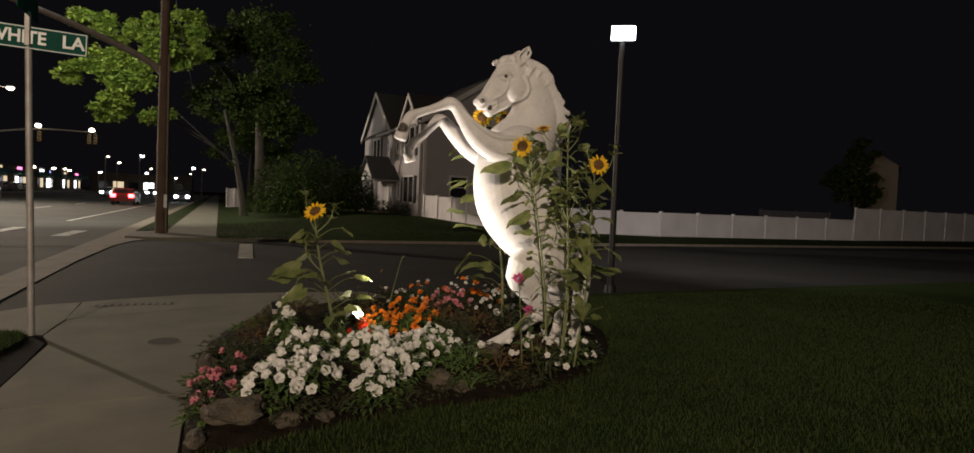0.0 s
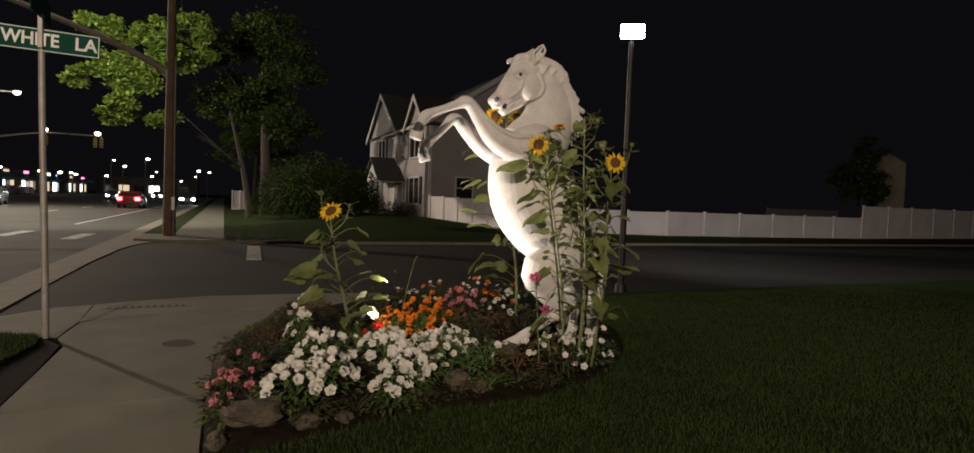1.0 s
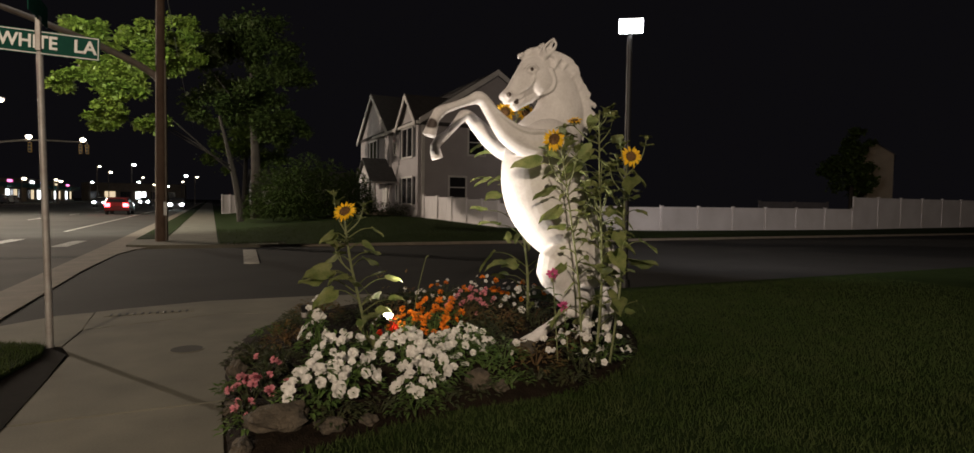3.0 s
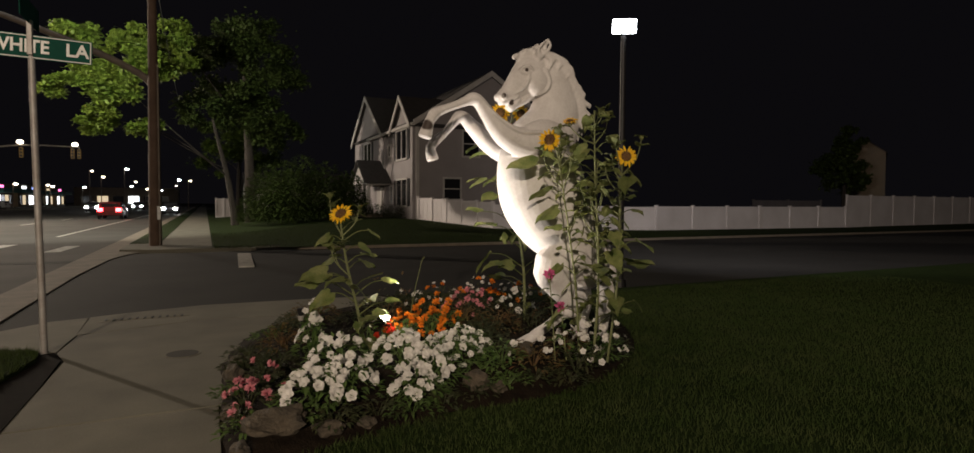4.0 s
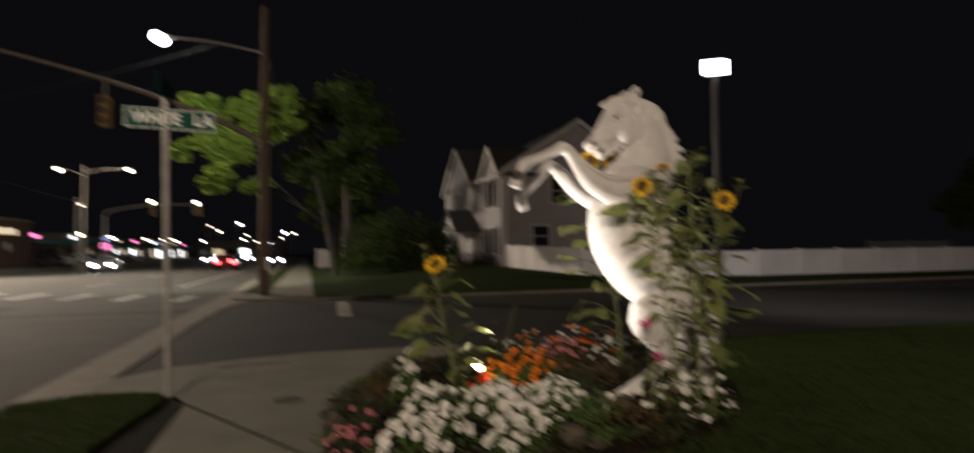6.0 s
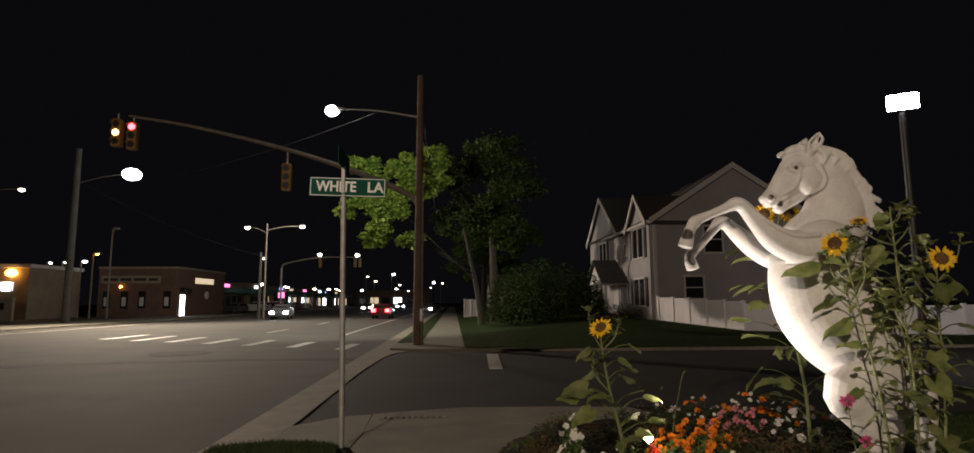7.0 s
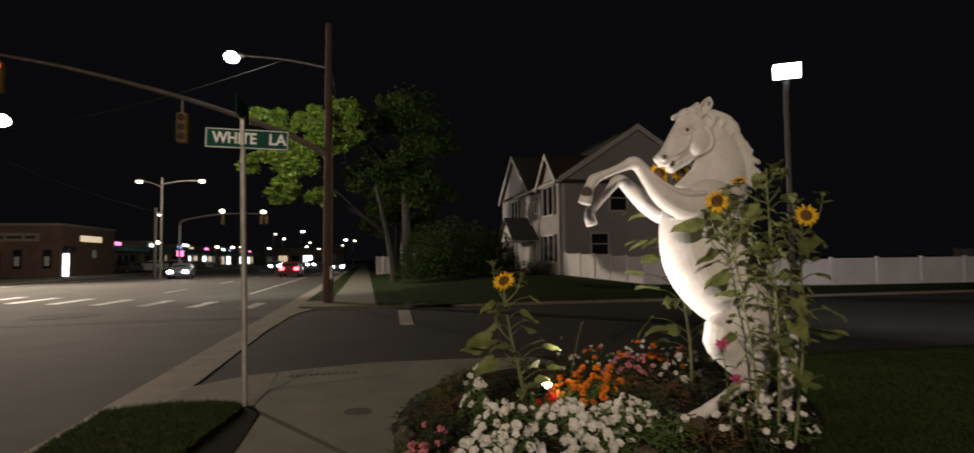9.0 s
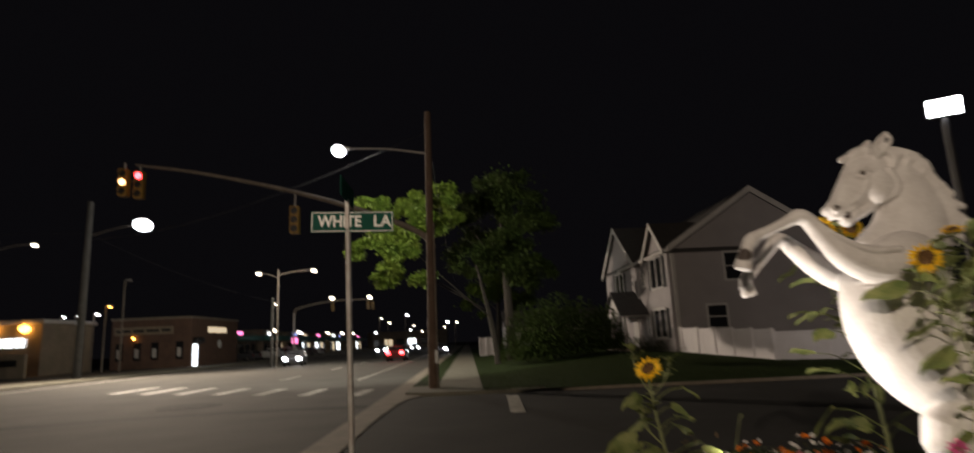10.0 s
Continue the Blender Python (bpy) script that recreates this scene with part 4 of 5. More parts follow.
for i, (x, y, z) in enumerate([(2.88, 4.72, 0.9), (2.98, 4.7, 0.62)]):
    t = thing("zinnia_plant", (x + 0.08, y + 0.02, 0.15), "slender plant with one magenta bloom", "flower", "magenta flowers")
    part("stem", tube([(0, 0, 0, 0.006), (-0.03, 0.01, (z - 0.15) * 0.6, 0.005), (-0.08, -0.02, z - 0.15, 0.004)], 5, 4), STEM, t)
    b = new("blossom", pompon_mesh("magenta_bloom", 0.05, MAGENTA, 8 + i))
    b.parent = t
    b.matrix_basis = Matrix.Translation((-0.08, -0.02, z - 0.15)) @ Vector((-0.4, -0.8, 0.4)).to_track_quat("Z", "Y").to_matrix().to_4x4()
    bm = bmesh.new()
    for k in range(10):
        leaf_mesh(bm, (-0.05 * k / 10, 0, (z - 0.15) * (0.15 + 0.075 * k)), (math.cos(k * 2.4), math.sin(k * 2.4), 0.2), 0.12, 0.05, 0.4)
    part("foliage", bm, LEAF, t)
# dry stalk behind the spotlight
t = thing("dry_stalk", (2.15, 6.3, 0.15), "thin dry flower stalk", "stalk")
part("stem", tube([(0, 0, 0, 0.005), (0.05, 0, 0.35, 0.004), (0.14, 0, 0.72, 0.003), (0.17, 0, 0.78, 0.008)], 5, 4), STEM, t)
bm = bmesh.new()
for k in range(26):
    leaf_mesh(bm, (random.uniform(-0.35, 0.0), random.uniform(-0.1, 0.1), random.uniform(0.2, 0.62)), (random.uniform(-1, 1), random.uniform(-1, 1), 0.6), 0.06, 0.025, 0.2)
part("foliage", bm, REDLEAF, t)

for i, (x, y) in enumerate([(0.75, 4.38), (1.0, 4.3), (1.3, 4.36), (1.55, 4.36), (1.8, 4.42), (2.1, 4.5), (2.4, 4.55), (2.65, 4.55), (2.95, 4.5), (2.3, 4.8), (2.6, 5.15), (3.6, 4.95), (3.9, 5.3), (4.2, 5.8), (2.9, 6.05), (0.48, 5.25), (0.55, 5.85), (0.6, 6.35), (0.85, 6.85), (1.2, 7.5), (0.68, 5.2), (0.5, 4.4), (0.7, 6.0), (1.05, 7.1), (1.5, 7.9), (2.2, 8.2)]):
    flowering_plant("ground_cover", (x, y), 0.2, 0.13, 0.13, [LITTLE], 0, DARKLEAF if i % 3 else LEAF, 110, 0.055, "low dark green ground cover along the bed edge", "ground cover", 140 + i, "ground cover plants")

flowering_plant("leafy_sprig", (1.84, 5.52), 0.1, 0.1, 0.36, [LITTLE], 0, LEAF, 45, 0.085, "small leafy sprig lit beside the garden spotlight", "plant", 171)
flowering_plant("leafy_sprig", (1.47, 5.38), 0.12, 0.12, 0.36, [LITTLE], 4, LEAF, 60, 0.085, "small leafy sprig with pale blooms below the sunflower", "plant", 172)

# small solar stake among the petunias
t = thing("solar_stake_light", (0.98, 5.62, 0.1), "small dark solar stake light with a clear cap", "garden light")
part("stake", rod((0, 0, 0), (0, 0, 0.46), 0.008, 0.008, 8), DARKSTEEL, t)
part("cap", rod((0, 0, 0.44), (0, 0, 0.5), 0.02, 0.035, 12), DARKSTEEL, t)
part("lens", rod((0, 0, 0.4), (0, 0, 0.44), 0.022, 0.026, 12), STEEL, t)

# edging rocks
rnd = random.Random(9)
for i, (x, y, sx, sy, sz) in enumerate([(0.66, 4.3, 0.2, 0.13, 0.09), (0.95, 4.22, 0.1, 0.07, 0.05), (0.45, 5.72, 0.07, 0.08, 0.09), (0.5, 6.1, 0.07, 0.08, 0.05), (0.42, 5.35, 0.05, 0.07, 0.04), (0.42, 4.1, 0.06, 0.08, 0.06), (1.2, 4.26, 0.06, 0.05, 0.04),
                                        (2.14, 4.58, 0.1, 0.09, 0.1), (2.3, 4.5, 0.06, 0.06, 0.05), (2.75, 5.0, 0.13, 0.1, 0.08), (0.4, 4.85, 0.07, 0.09, 0.06)]):
    tagged(link("edging_rock", blob((x, y, max(0.0, bed_height(x, y)) + sz * 0.35), (sx, sy, sz), i, 3, 0.45), ROCK), "rough grey-brown rock edging the flower bed", "rock", "edging rocks")

# spotlight in the bed
sp = thing("garden_spotlight", (1.655, 5.58, 0.15), "small lit garden spotlight on a stake", "spotlight")
part("stake", rod((0, 0, -0.05), (0, 0, 0.26), 0.012, 0.012, 8), DARKSTEEL, sp)
part("bracket", box(-0.02, 0.02, -0.03, 0.03, 0.24, 0.3, 0.004), DARKSTEEL, sp)
aim = Vector((0.62, -0.22, 0.62)).normalized()
c0 = Vector((0, -0.01, 0.3))
bm = rod(c0 - aim * 0.06, c0 + aim * 0.03, 0.045, 0.06, 16)
part("housing", bm, DARKSTEEL, sp)
part("lens", blob(c0 + aim * 0.04, (0.05, 0.045, 0.028), 2, 3, 0.1), SPOTGLASS, sp, "glowing warm domed glass lens")


# ---------------------------------------------------------------- grass blades
def blades(name, n, area, height, label, seed, mat=BLADE):
    rnd = random.Random(seed)
    verts, faces = [], []
    x0, x1, y0, y1, ok, zf = area
    while len(faces) < n:
        x, y = rnd.uniform(x0, x1), rnd.uniform(y0, y1)
        if not ok(x, y):
            continue
        z, h, q, w = zf(x, y) - 0.01, height * rnd.uniform(0.5, 1.3), rnd.uniform(0, 6.28), rnd.uniform(0.003, 0.006)
        lx, ly = rnd.gauss(0, 0.35) * h, rnd.gauss(0, 0.35) * h
        i = len(verts)
        verts += [(x - w * math.cos(q), y - w * math.sin(q), z), (x + w * math.cos(q), y + w * math.sin(q), z), (x + lx, y + ly, z + h)]
        faces.append((i, i + 1, i + 2))
    me = bpy.data.meshes.new(name)
    me.from_pydata(verts, [], faces)
    me.materials.append(mat)
    return tagged(new(name, me), label, "grass", kind="stuff")


FADE = random.Random(77)
blades("lawn_grass", 120000, (0.36, 13.0, 0.4, 8.5, lambda x, y: rim(x, y) < -0.03 and not (y > 5.6 and x < 3.0) and FADE.random() < 1.0 - 0.85 * min(1, max(0, (x - 4.0) / 8.5)) and FADE.random() < (y - 0.3) / 2.2, lawn_height), 0.05, "short dark green lawn grass beside the flower bed", 1)
blades("corner_strip_grass", 22000, (-2.6, -1.0, 2.5, 7.75, lambda x, y: inside(x, y, patch), lambda x, y: 0.035), 0.05, "short grass on the corner strip", 2)
blades("yard_grass", 30000, (0.5, 22, 20.3, 30, lambda x, y: True, hill), 0.09, "dark grass of the yard across the lane", 3)


# ---------------------------------------------------------------- street furniture
def letters(text, size, place, parent, name, mat, turn=(90, 0, 0), wide=1.0):
    cu = bpy.data.curves.new(name, "FONT")
    cu.body, cu.size, cu.extrude, cu.align_x, cu.align_y = text, size, 0.002, "CENTER", "CENTER"
    cu.offset = 0.004
    cu.materials.append(mat)
    ob = new(name, cu)
    ob.parent = parent
    ob.matrix_basis = pose(*place, *turn) @ Matrix.Diagonal((wide, 1, 1, 1))
    return ob


post = thing("street_name_sign", (-1.19, 7.54, 0.0), "green street name plate on a rusty steel post", "street sign")
bm = bmesh.new()
tube([(0, 0, -0.05, 0.032), (-0.015, 0.0, 1.0, 0.032), (-0.035, 0.01, 2.0, 0.031), (-0.05, 0.02, 2.95, 0.03)], 12, 3, bm)
part("post", bm, STEEL, post, "scratched round steel post, rusty near the foot", smooth=True)
plate = part("plate", box(-0.53, 0.37, -0.004, 0.004, 2.95, 3.18, 0.002), GREEN, post, "green plate with white lettering")
plate.matrix_basis = pose(0, 0, -0.085, 0, 1.5, 0)
for a, b, c, d in ((-0.52, 0.36, 2.958, 2.966), (-0.52, 0.36, 3.164, 3.172), (-0.52, -0.512, 2.966, 3.164), (0.352, 0.36, 2.966, 3.164)):
    part("border", box(a, b, -0.007, -0.0045, c, d), SIGNWHITE, plate, "white border line")
letters("WHITE", 0.175, (-0.215, -0.006, 3.065), plate, "lettering", SIGNWHITE, wide=0.86)
letters("LA", 0.175, (0.245, -0.006, 3.065), plate, "lettering", SIGNWHITE, wide=0.95)
part("bracket", box(-0.075, -0.03, -0.03, 0.03, 2.9, 3.2, 0.006), STEEL, post)
p2 = part("cross_plate", box(-0.056, -0.048, -0.35, 0.35, 3.2, 3.42, 0.002), GREEN, post, "second green plate seen edge-on")
part("cap", box(-0.075, -0.03, -0.03, 0.03, 3.19, 3.235, 0.006), STEEL, post)

yl = thing("yard_lamp", (7.12, 9.14, 0.0), "dark lamp pole with a glowing rectangular floodlight", "lamp post")
part("pole", rod((0, 0, -0.05), (0, 0, 4.55), 0.06, 0.05, 14), DARKSTEEL, yl)
part("base", rod((0, 0, -0.05), (0, 0, 0.12), 0.12, 0.1, 14), DARKSTEEL, yl)
h = part("lamp_head", box(-0.22, 0.22, -0.12, 0.1, -0.13, 0.14, 0.03), DARKSTEEL, yl, "dark floodlight housing")
h.matrix_basis = pose(0, 0, 4.68, 8, 0, -32)
part("lens", box(-0.21, 0.21, -0.15, -0.121, -0.12, 0.13, 0.012), LIT, h, "glowing white lens")

up = thing("utility_pole", (-1.27, 22.86, 0.0), "tall weathered wooden utility pole with a street light arm", "utility pole")
part("pole", rod((0, 0, -0.1), (0.05, 0, 10.4), 0.17, 0.12, 16), WOOD, up)
part("arm", tube([(0, -0.02, 8.72, 0.045), (-1.5, -0.02, 8.95, 0.035), (-3.0, -0.02, 9.02, 0.03)], 8, 4), STEEL, up, smooth=True)
hd = part("lamp_head", tube([(-2.9, -0.02, 9.02, 0.05, 0.09), (-3.2, -0.02, 9.03, 0.08, 0.15), (-3.55, -0.02, 9.02, 0.06, 0.12)], 10, 3), STEEL, up, smooth=True)
part("lens", blob((-3.35, -0.02, 8.94), (0.27, 0.25, 0.22), 1, 2, 0), LIT, hd, "glowing lamp glass")
part("marker", box(0.1, 0.2, -0.2, -0.17, 0.9, 1.35, 0.005), SIGNWHITE, up, "small white marker plate")
part("conduit", rod((0.17, -0.1, 0), (0.17, -0.1, 6.0), 0.03, 0.03, 8), OLDSTEEL, up)

sg = thing("traffic_signal_mast", (-1.17, 23.3, 0.0), "steel traffic signal mast with a long curved arm", "traffic signal")
part("mast", rod((0, 0, 0), (0, 0, 5.3), 0.1, 0.09, 14), OLDSTEEL, sg, smooth=True)
part("arm", tube([(0, 0, 5.2, 0.12), (-0.5, 0, 5.75, 0.115), (-2.2, -0.1, 6.5, 0.1), (-5.1, -0.15, 7.45, 0.085), (-8.6, -0.2, 8.3, 0.065), (-11.1, -0.2, 8.72, 0.05)], 10, 5), OLDSTEEL, sg, smooth=True)


def signal(parent, x, z, lit=None, y=-0.2, drop=0.5):
    s = part("signal_housing", box(x - 0.17, x + 0.17, y - 0.14, y + 0.14, z - drop - 1.05, z - drop, 0.03), SIGNALYELLOW, parent, "yellow traffic signal housing")
    part("hanger", rod((x, y, z - drop), (x, y, z + 0.05), 0.03, 0.03, 8), STEEL, s)
    for k in range(3):
        zz = z - drop - 0.18 - 0.34 * k
        part("lens", rod((x, y - 0.15, zz), (x, y - 0.142, zz), 0.13, 0.13, 14), (LITRED if k == 0 else LITAMBER) if lit == k else DARKSTEEL, s)
        bm = bmesh.new()
        tube([(x - 0.14, y - 0.24, zz + 0.02, 0.012), (x - 0.1, y - 0.24, zz + 0.12, 0.012), (x, y - 0.24, zz + 0.15, 0.012), (x + 0.1, y - 0.24, zz + 0.12, 0.012), (x + 0.14, y - 0.24, zz + 0.02, 0.012)], 5, 2, bm)
        part("visor", bm, SIGNALYELLOW, s)


signal(sg, -5.15, 7.4, None, -0.15)
signal(sg, -10.95, 8.7, 0, -0.2, 0.25)
signal(sg, -11.5, 8.75, 1, -0.25, 0.2)

# ---------------------------------------------------------------- house across the lane
HX, HY = 10.1, 29.5
house = thing("house", (HX, HY, 0.62), "two-storey grey vinyl-sided house with white trim", "house")
W2, DEP, EAVE, RIDGE = 8.3, 13.4, 5.1, 7.8


def gable_block(x0, x1, y0, y1, eave, ridge, along, bm=None):
    """Walls with gables; along: the axis of the ridge."""
    bm = bm or bmesh.new()
    if along == "y":
        prof = [(x0, 0), (x1, 0), (x1, eave), ((x0 + x1) / 2, ridge), (x0, eave)]
        a = [bm.verts.new((x, y0, z)) for x, z in prof]
        b = [bm.verts.new((x, y1, z)) for x, z in prof]
    else:
        prof = [(y0, 0), (y1, 0), (y1, eave), ((y0 + y1) / 2, ridge), (y0, eave)]
        a = [bm.verts.new((x0, y, z)) for y, z in prof]
        b = [bm.verts.new((x1, y, z)) for y, z in prof]
    bm.faces.new(a)
    bm.faces.new(b[::-1])
    for k in range(5):
        j = (k + 1) % 5
        bm.faces.new((a[k], b[k], b[j], a[j]))
    bmesh.ops.recalc_face_normals(bm, faces=bm.faces)
    return bm


def roof(x0, x1, y0, y1, eave, ridge, along, over=0.25, thick=0.14):
    """Two sloping slabs meeting at the ridge."""
    bm = bmesh.new()
    if along == "y":
        mid, half = (x0 + x1) / 2, (x1 - x0) / 2
    else:
        mid, half = (y0 + y1) / 2, (y1 - y0) / 2
    slope = (ridge - eave) / half
    for s in (-1, 1):
        e = mid + s * (half + over)
        pr = [(mid, ridge + 0.02), (e, eave - over * slope + 0.02), (e, eave - over * slope + thick), (mid, ridge + thick + 0.02)]
        rows = []
        for c in ((y0 - over, y1 + over) if along == "y" else (x0 - over, x1 + over)):
            rows.append([bm.verts.new((p, c, z) if along == "y" else (c, p, z)) for p, z in pr])
        a, b = rows
        bm.faces.new(a)
        bm.faces.new(b[::-1])
        for k in range(4):
            j = (k + 1) % 4
            bm.faces.new((a[k], b[k], b[j], a[j]))
    bmesh.ops.recalc_face_normals(bm, faces=bm.faces)
    return bm


def rake(x0, x1, y, eave, ridge, parent, over=0.25):
    """White boards along a gable's slopes."""
    mid, half = (x0 + x1) / 2, (x1 - x0) / 2
    slope = (ridge - eave) / half
    for s in (-1, 1):
        e = mid + s * (half + over)
        bm = bmesh.new()
        pr = [(mid, ridge - 0.12), (e, eave - over * slope - 0.14), (e, eave - over * slope + 0.17), (mid, ridge + 0.19)]
        a = [bm.verts.new((x, y, z)) for x, z in pr]
        b = [bm.verts.new((x, y - 0.05, z)) for x, z in pr]
        bm.faces.new(a)
        bm.faces.new(b[::-1])
        for k in range(4):
            j = (k + 1) % 4
            bm.faces.new((a[k], b[k], b[j], a[j]))
        bmesh.ops.recalc_face_normals(bm, faces=bm.faces)
        part("rake_board", bm, TRIM, parent)


wall = part("wall", gable_block(0, W2, 0, DEP, EAVE, RIDGE, "y"), SIDING, house, "grey horizontal vinyl siding")
rf = part("roof", roof(0, W2, 0, DEP, EAVE, RIDGE, "y"), SHINGLE, house, "dark shingle roof")
rake(0, W2, -0.26, EAVE, RIDGE, house)


def front(x, y0, y1, z0, z1, parent, shutters=True, panes=2):
    """A window in a wall that faces the main road."""
    w = part("window", box(x - 0.04, x + 0.02, y0, y1, z0, z1), GLASS, parent, "dark window")
    for a, b, c, d in ((y0 - 0.08, y1 + 0.08, z0 - 0.1, z0), (y0 - 0.08, y1 + 0.08, z1, z1 + 0.1), (y0 - 0.08, y0, z0, z1), (y1, y1 + 0.08, z0, z1)):
        part("window_frame", box(x - 0.08, x, a, b, c, d), TRIM, w)
    for k in range(1, panes):
        m = y0 + (y1 - y0) * k / panes
        part("mullion", box(x - 0.07, x, m - 0.04, m + 0.04, z0, z1), TRIM, w)
    if shutters:
        for a in (y0 - 0.42, y1 + 0.1):
            part("shutter", box(x - 0.06, x, a, a + 0.32, z0 - 0.05, z1 + 0.05, 0.01), DARKSTEEL, w, "dark louvred shutter")


def side(y, x0, x1, z0, z1, parent):
    """A window in the gable wall."""
    w = part("window", box(x0, x1, y - 0.03, y + 0.02, z0, z1), GLASS, parent, "dark window")
    for a, b, c, d in ((x0 - 0.09, x1 + 0.09, z0 - 0.1, z0), (x0 - 0.09, x1 + 0.09, z1, z1 + 0.1), (x0 - 0.09, x0, z0, z1), (x1, x1 + 0.09, z0, z1)):
        part("window_frame", box(a, b, y - 0.07, y, c, d), TRIM, w)
    part("sash", box(x0, x1, y - 0.05, y, (z0 + z1) / 2 - 0.025, (z0 + z1) / 2 + 0.025), TRIM, w)


side(0, 1.52, 2.42, 1.1, 2.15, house)
side(0, 2.6, 3.5, 3.4, 4.68, house)
front(-0.2, 0.9, 2.7, 3.25, 4.75, house)
front(-0.2, 0.9, 2.7, 0.75, 2.1, house)
front(0, 4.6, 5.0, 3.6, 4.2, house, False, 1)
front(0, 4.2, 4.6, 0.9, 1.8, house, False, 1)
# narrow lap boards on the two walls in view
for k in range(1, 50):
    z = k * 0.15
    half = W2 / 2 if z < EAVE else W2 / 2 * (RIDGE - z) / (RIDGE - EAVE)
    if half > 0.2:
        part("lap_board", box(W2 / 2 - half, W2 / 2 + half, -0.012, 0.0, z - 0.012, z + 0.005), SIDING, wall)
    if z < EAVE:
        part("lap_board", box(-0.012, 0.0, 0, DEP, z - 0.012, z + 0.005), SIDING, wall)
part("corner_post", box(-0.03, 0.14, -0.03, 0.12, 0, EAVE - 0.05, 0.008), TRIM, house)
part("gutter", box(-0.38, -0.24, -0.2, 9.0, EAVE - 0.28, EAVE - 0.12, 0.02), TRIM, house)
part("downpipe", box(-0.06, 0.02, 0.15, 0.25, 0, EAVE - 0.1, 0.01), TRIM, house)
# small gables over the front
for y0, y1, x, ev, rg in ((0.08, 3.3, -0.2, 4.95, 6.45), (5.7, 13.2, -0.12, 5.0, 7.65)):
    part("front_gable", gable_block(x, 3.6, y0, y1, ev, rg, "x"), SIDING, house, "small front gable")
    part("gable_roof", roof(x, 3.6, y0, y1, ev, rg, "x", 0.2, 0.12), SHINGLE, house)
    mid, half = (y0 + y1) / 2, (y1 - y0) / 2
    for s in (-1, 1):
        bm = bmesh.new()
        sl = (rg - ev) / half
        e = mid + s * (half + 0.2)
        pr = [(mid, rg - 0.12), (e, ev - 0.2 * sl - 0.14), (e, ev - 0.2 * sl + 0.16), (mid, rg + 0.18)]
        a = [bm.verts.new((x - 0.22, p, z)) for p, z in pr]
        b = [bm.verts.new((x - 0.27, p, z)) for p, z in pr]
        bm.faces.new(a)
        bm.faces.new(b[::-1])
        for k in range(4):
            j = (k + 1) % 4
            bm.faces.new((a[k], b[k], b[j], a[j]))
        bmesh.ops.recalc_face_normals(bm, faces=bm.faces)
        part("rake_board", bm, TRIM, house)
front(-0.12, 8.6, 10.4, 3.3, 4.7, house, True)
# porch
porch = part("porch_roof", roof(-1.4, 0.3, 4.7, 8.3, 2.1, 3.3, "x", 0.2, 0.12), SHINGLE, house, "dark porch roof")
part("porch_gable", gable_block(-1.4, 0.0, 4.75, 8.25, 0.2, 1.36, "x"), TRIM, porch).matrix_basis = pose(0, 0, 1.92)
for y in (4.95, 6.0, 7.0, 8.05):
    part("porch_column", rod((-1.25, y, 0), (-1.25, y, 2.0), 0.11, 0.1, 10), TRIM, house, "white porch column")
part("door", box(-0.2, -0.12, 6.0, 7.0, 0.2, 2.0, 0.02), TRIM, house, "pale front door")
part("porch_floor", box(-1.5, -0.1, 4.6, 8.4, 0.0, 0.2, 0.02), KERB, house)
for i, (x, y, r) in enumerate([(9.4, 31.0, 0.6), (9.2, 32.4, 0.65), (9.3, 34.0, 0.7)]):
    flowering_plant("foundation_shrub", (x, y), r, r, r * 1.3, [LITTLE], 0, DARKLEAF, 260, 0.16, "dark rounded shrub against the house wall", "shrub", 120 + i, "foundation shrubs", ground=hill(x, y) - 0.02)


# ---------------------------------------------------------------- fences
def fence(name, a, b, height, panel, label, z0, z1, mat=VINYL, proud=0.065, boards=0.3):
    """White vinyl privacy panels between posts, from a to b."""
    a, b = Vector((*a, 0)), Vector((*b, 0))
    d = b - a
    n = max(1, round(d.length / panel))
    top = thing(name, (a.x, a.y, 0), label, "fence", "white fences", math.degrees(math.atan2(d.y, d.x)))
    w = d.length / n
    for k in range(n + 1):
        z = z0 + (z1 - z0) * k / n
        post = part("post", box(k * w - 0.065, k * w + 0.065, -proud, proud, z - 0.2, z + height + 0.03, 0.01), mat, top)
        part("post_cap", box(k * w - 0.08, k * w + 0.08, -0.08, 0.08, z + height + 0.03, z + height + 0.06, 0.015), mat, post)
        if k < n:
            z = z0 + (z1 - z0) * (k + 0.5) / n
            p = part("panel", box(k * w + 0.06, k * w + w - 0.06, -0.02, 0.02, z - 0.05, z + height - 0.03), mat, top)
            part("rail", box(k * w + 0.05, k * w + w - 0.05, -0.04, 0.04, z + height - 0.1, z + height, 0.01), mat, p)
            part("rail", box(k * w + 0.05, k * w + w - 0.05, -0.04, 0.04, z - 0.02, z + 0.12, 0.01), mat, p)
            m = int(w / boards)
            for j in range(1, m):
                x = k * w + 0.06 + (w - 0.12) * j / m
                part("batten", box(x - 0.012, x + 0.012, -0.026, -0.02, z + 0.12, z + height - 0.1), mat, p)


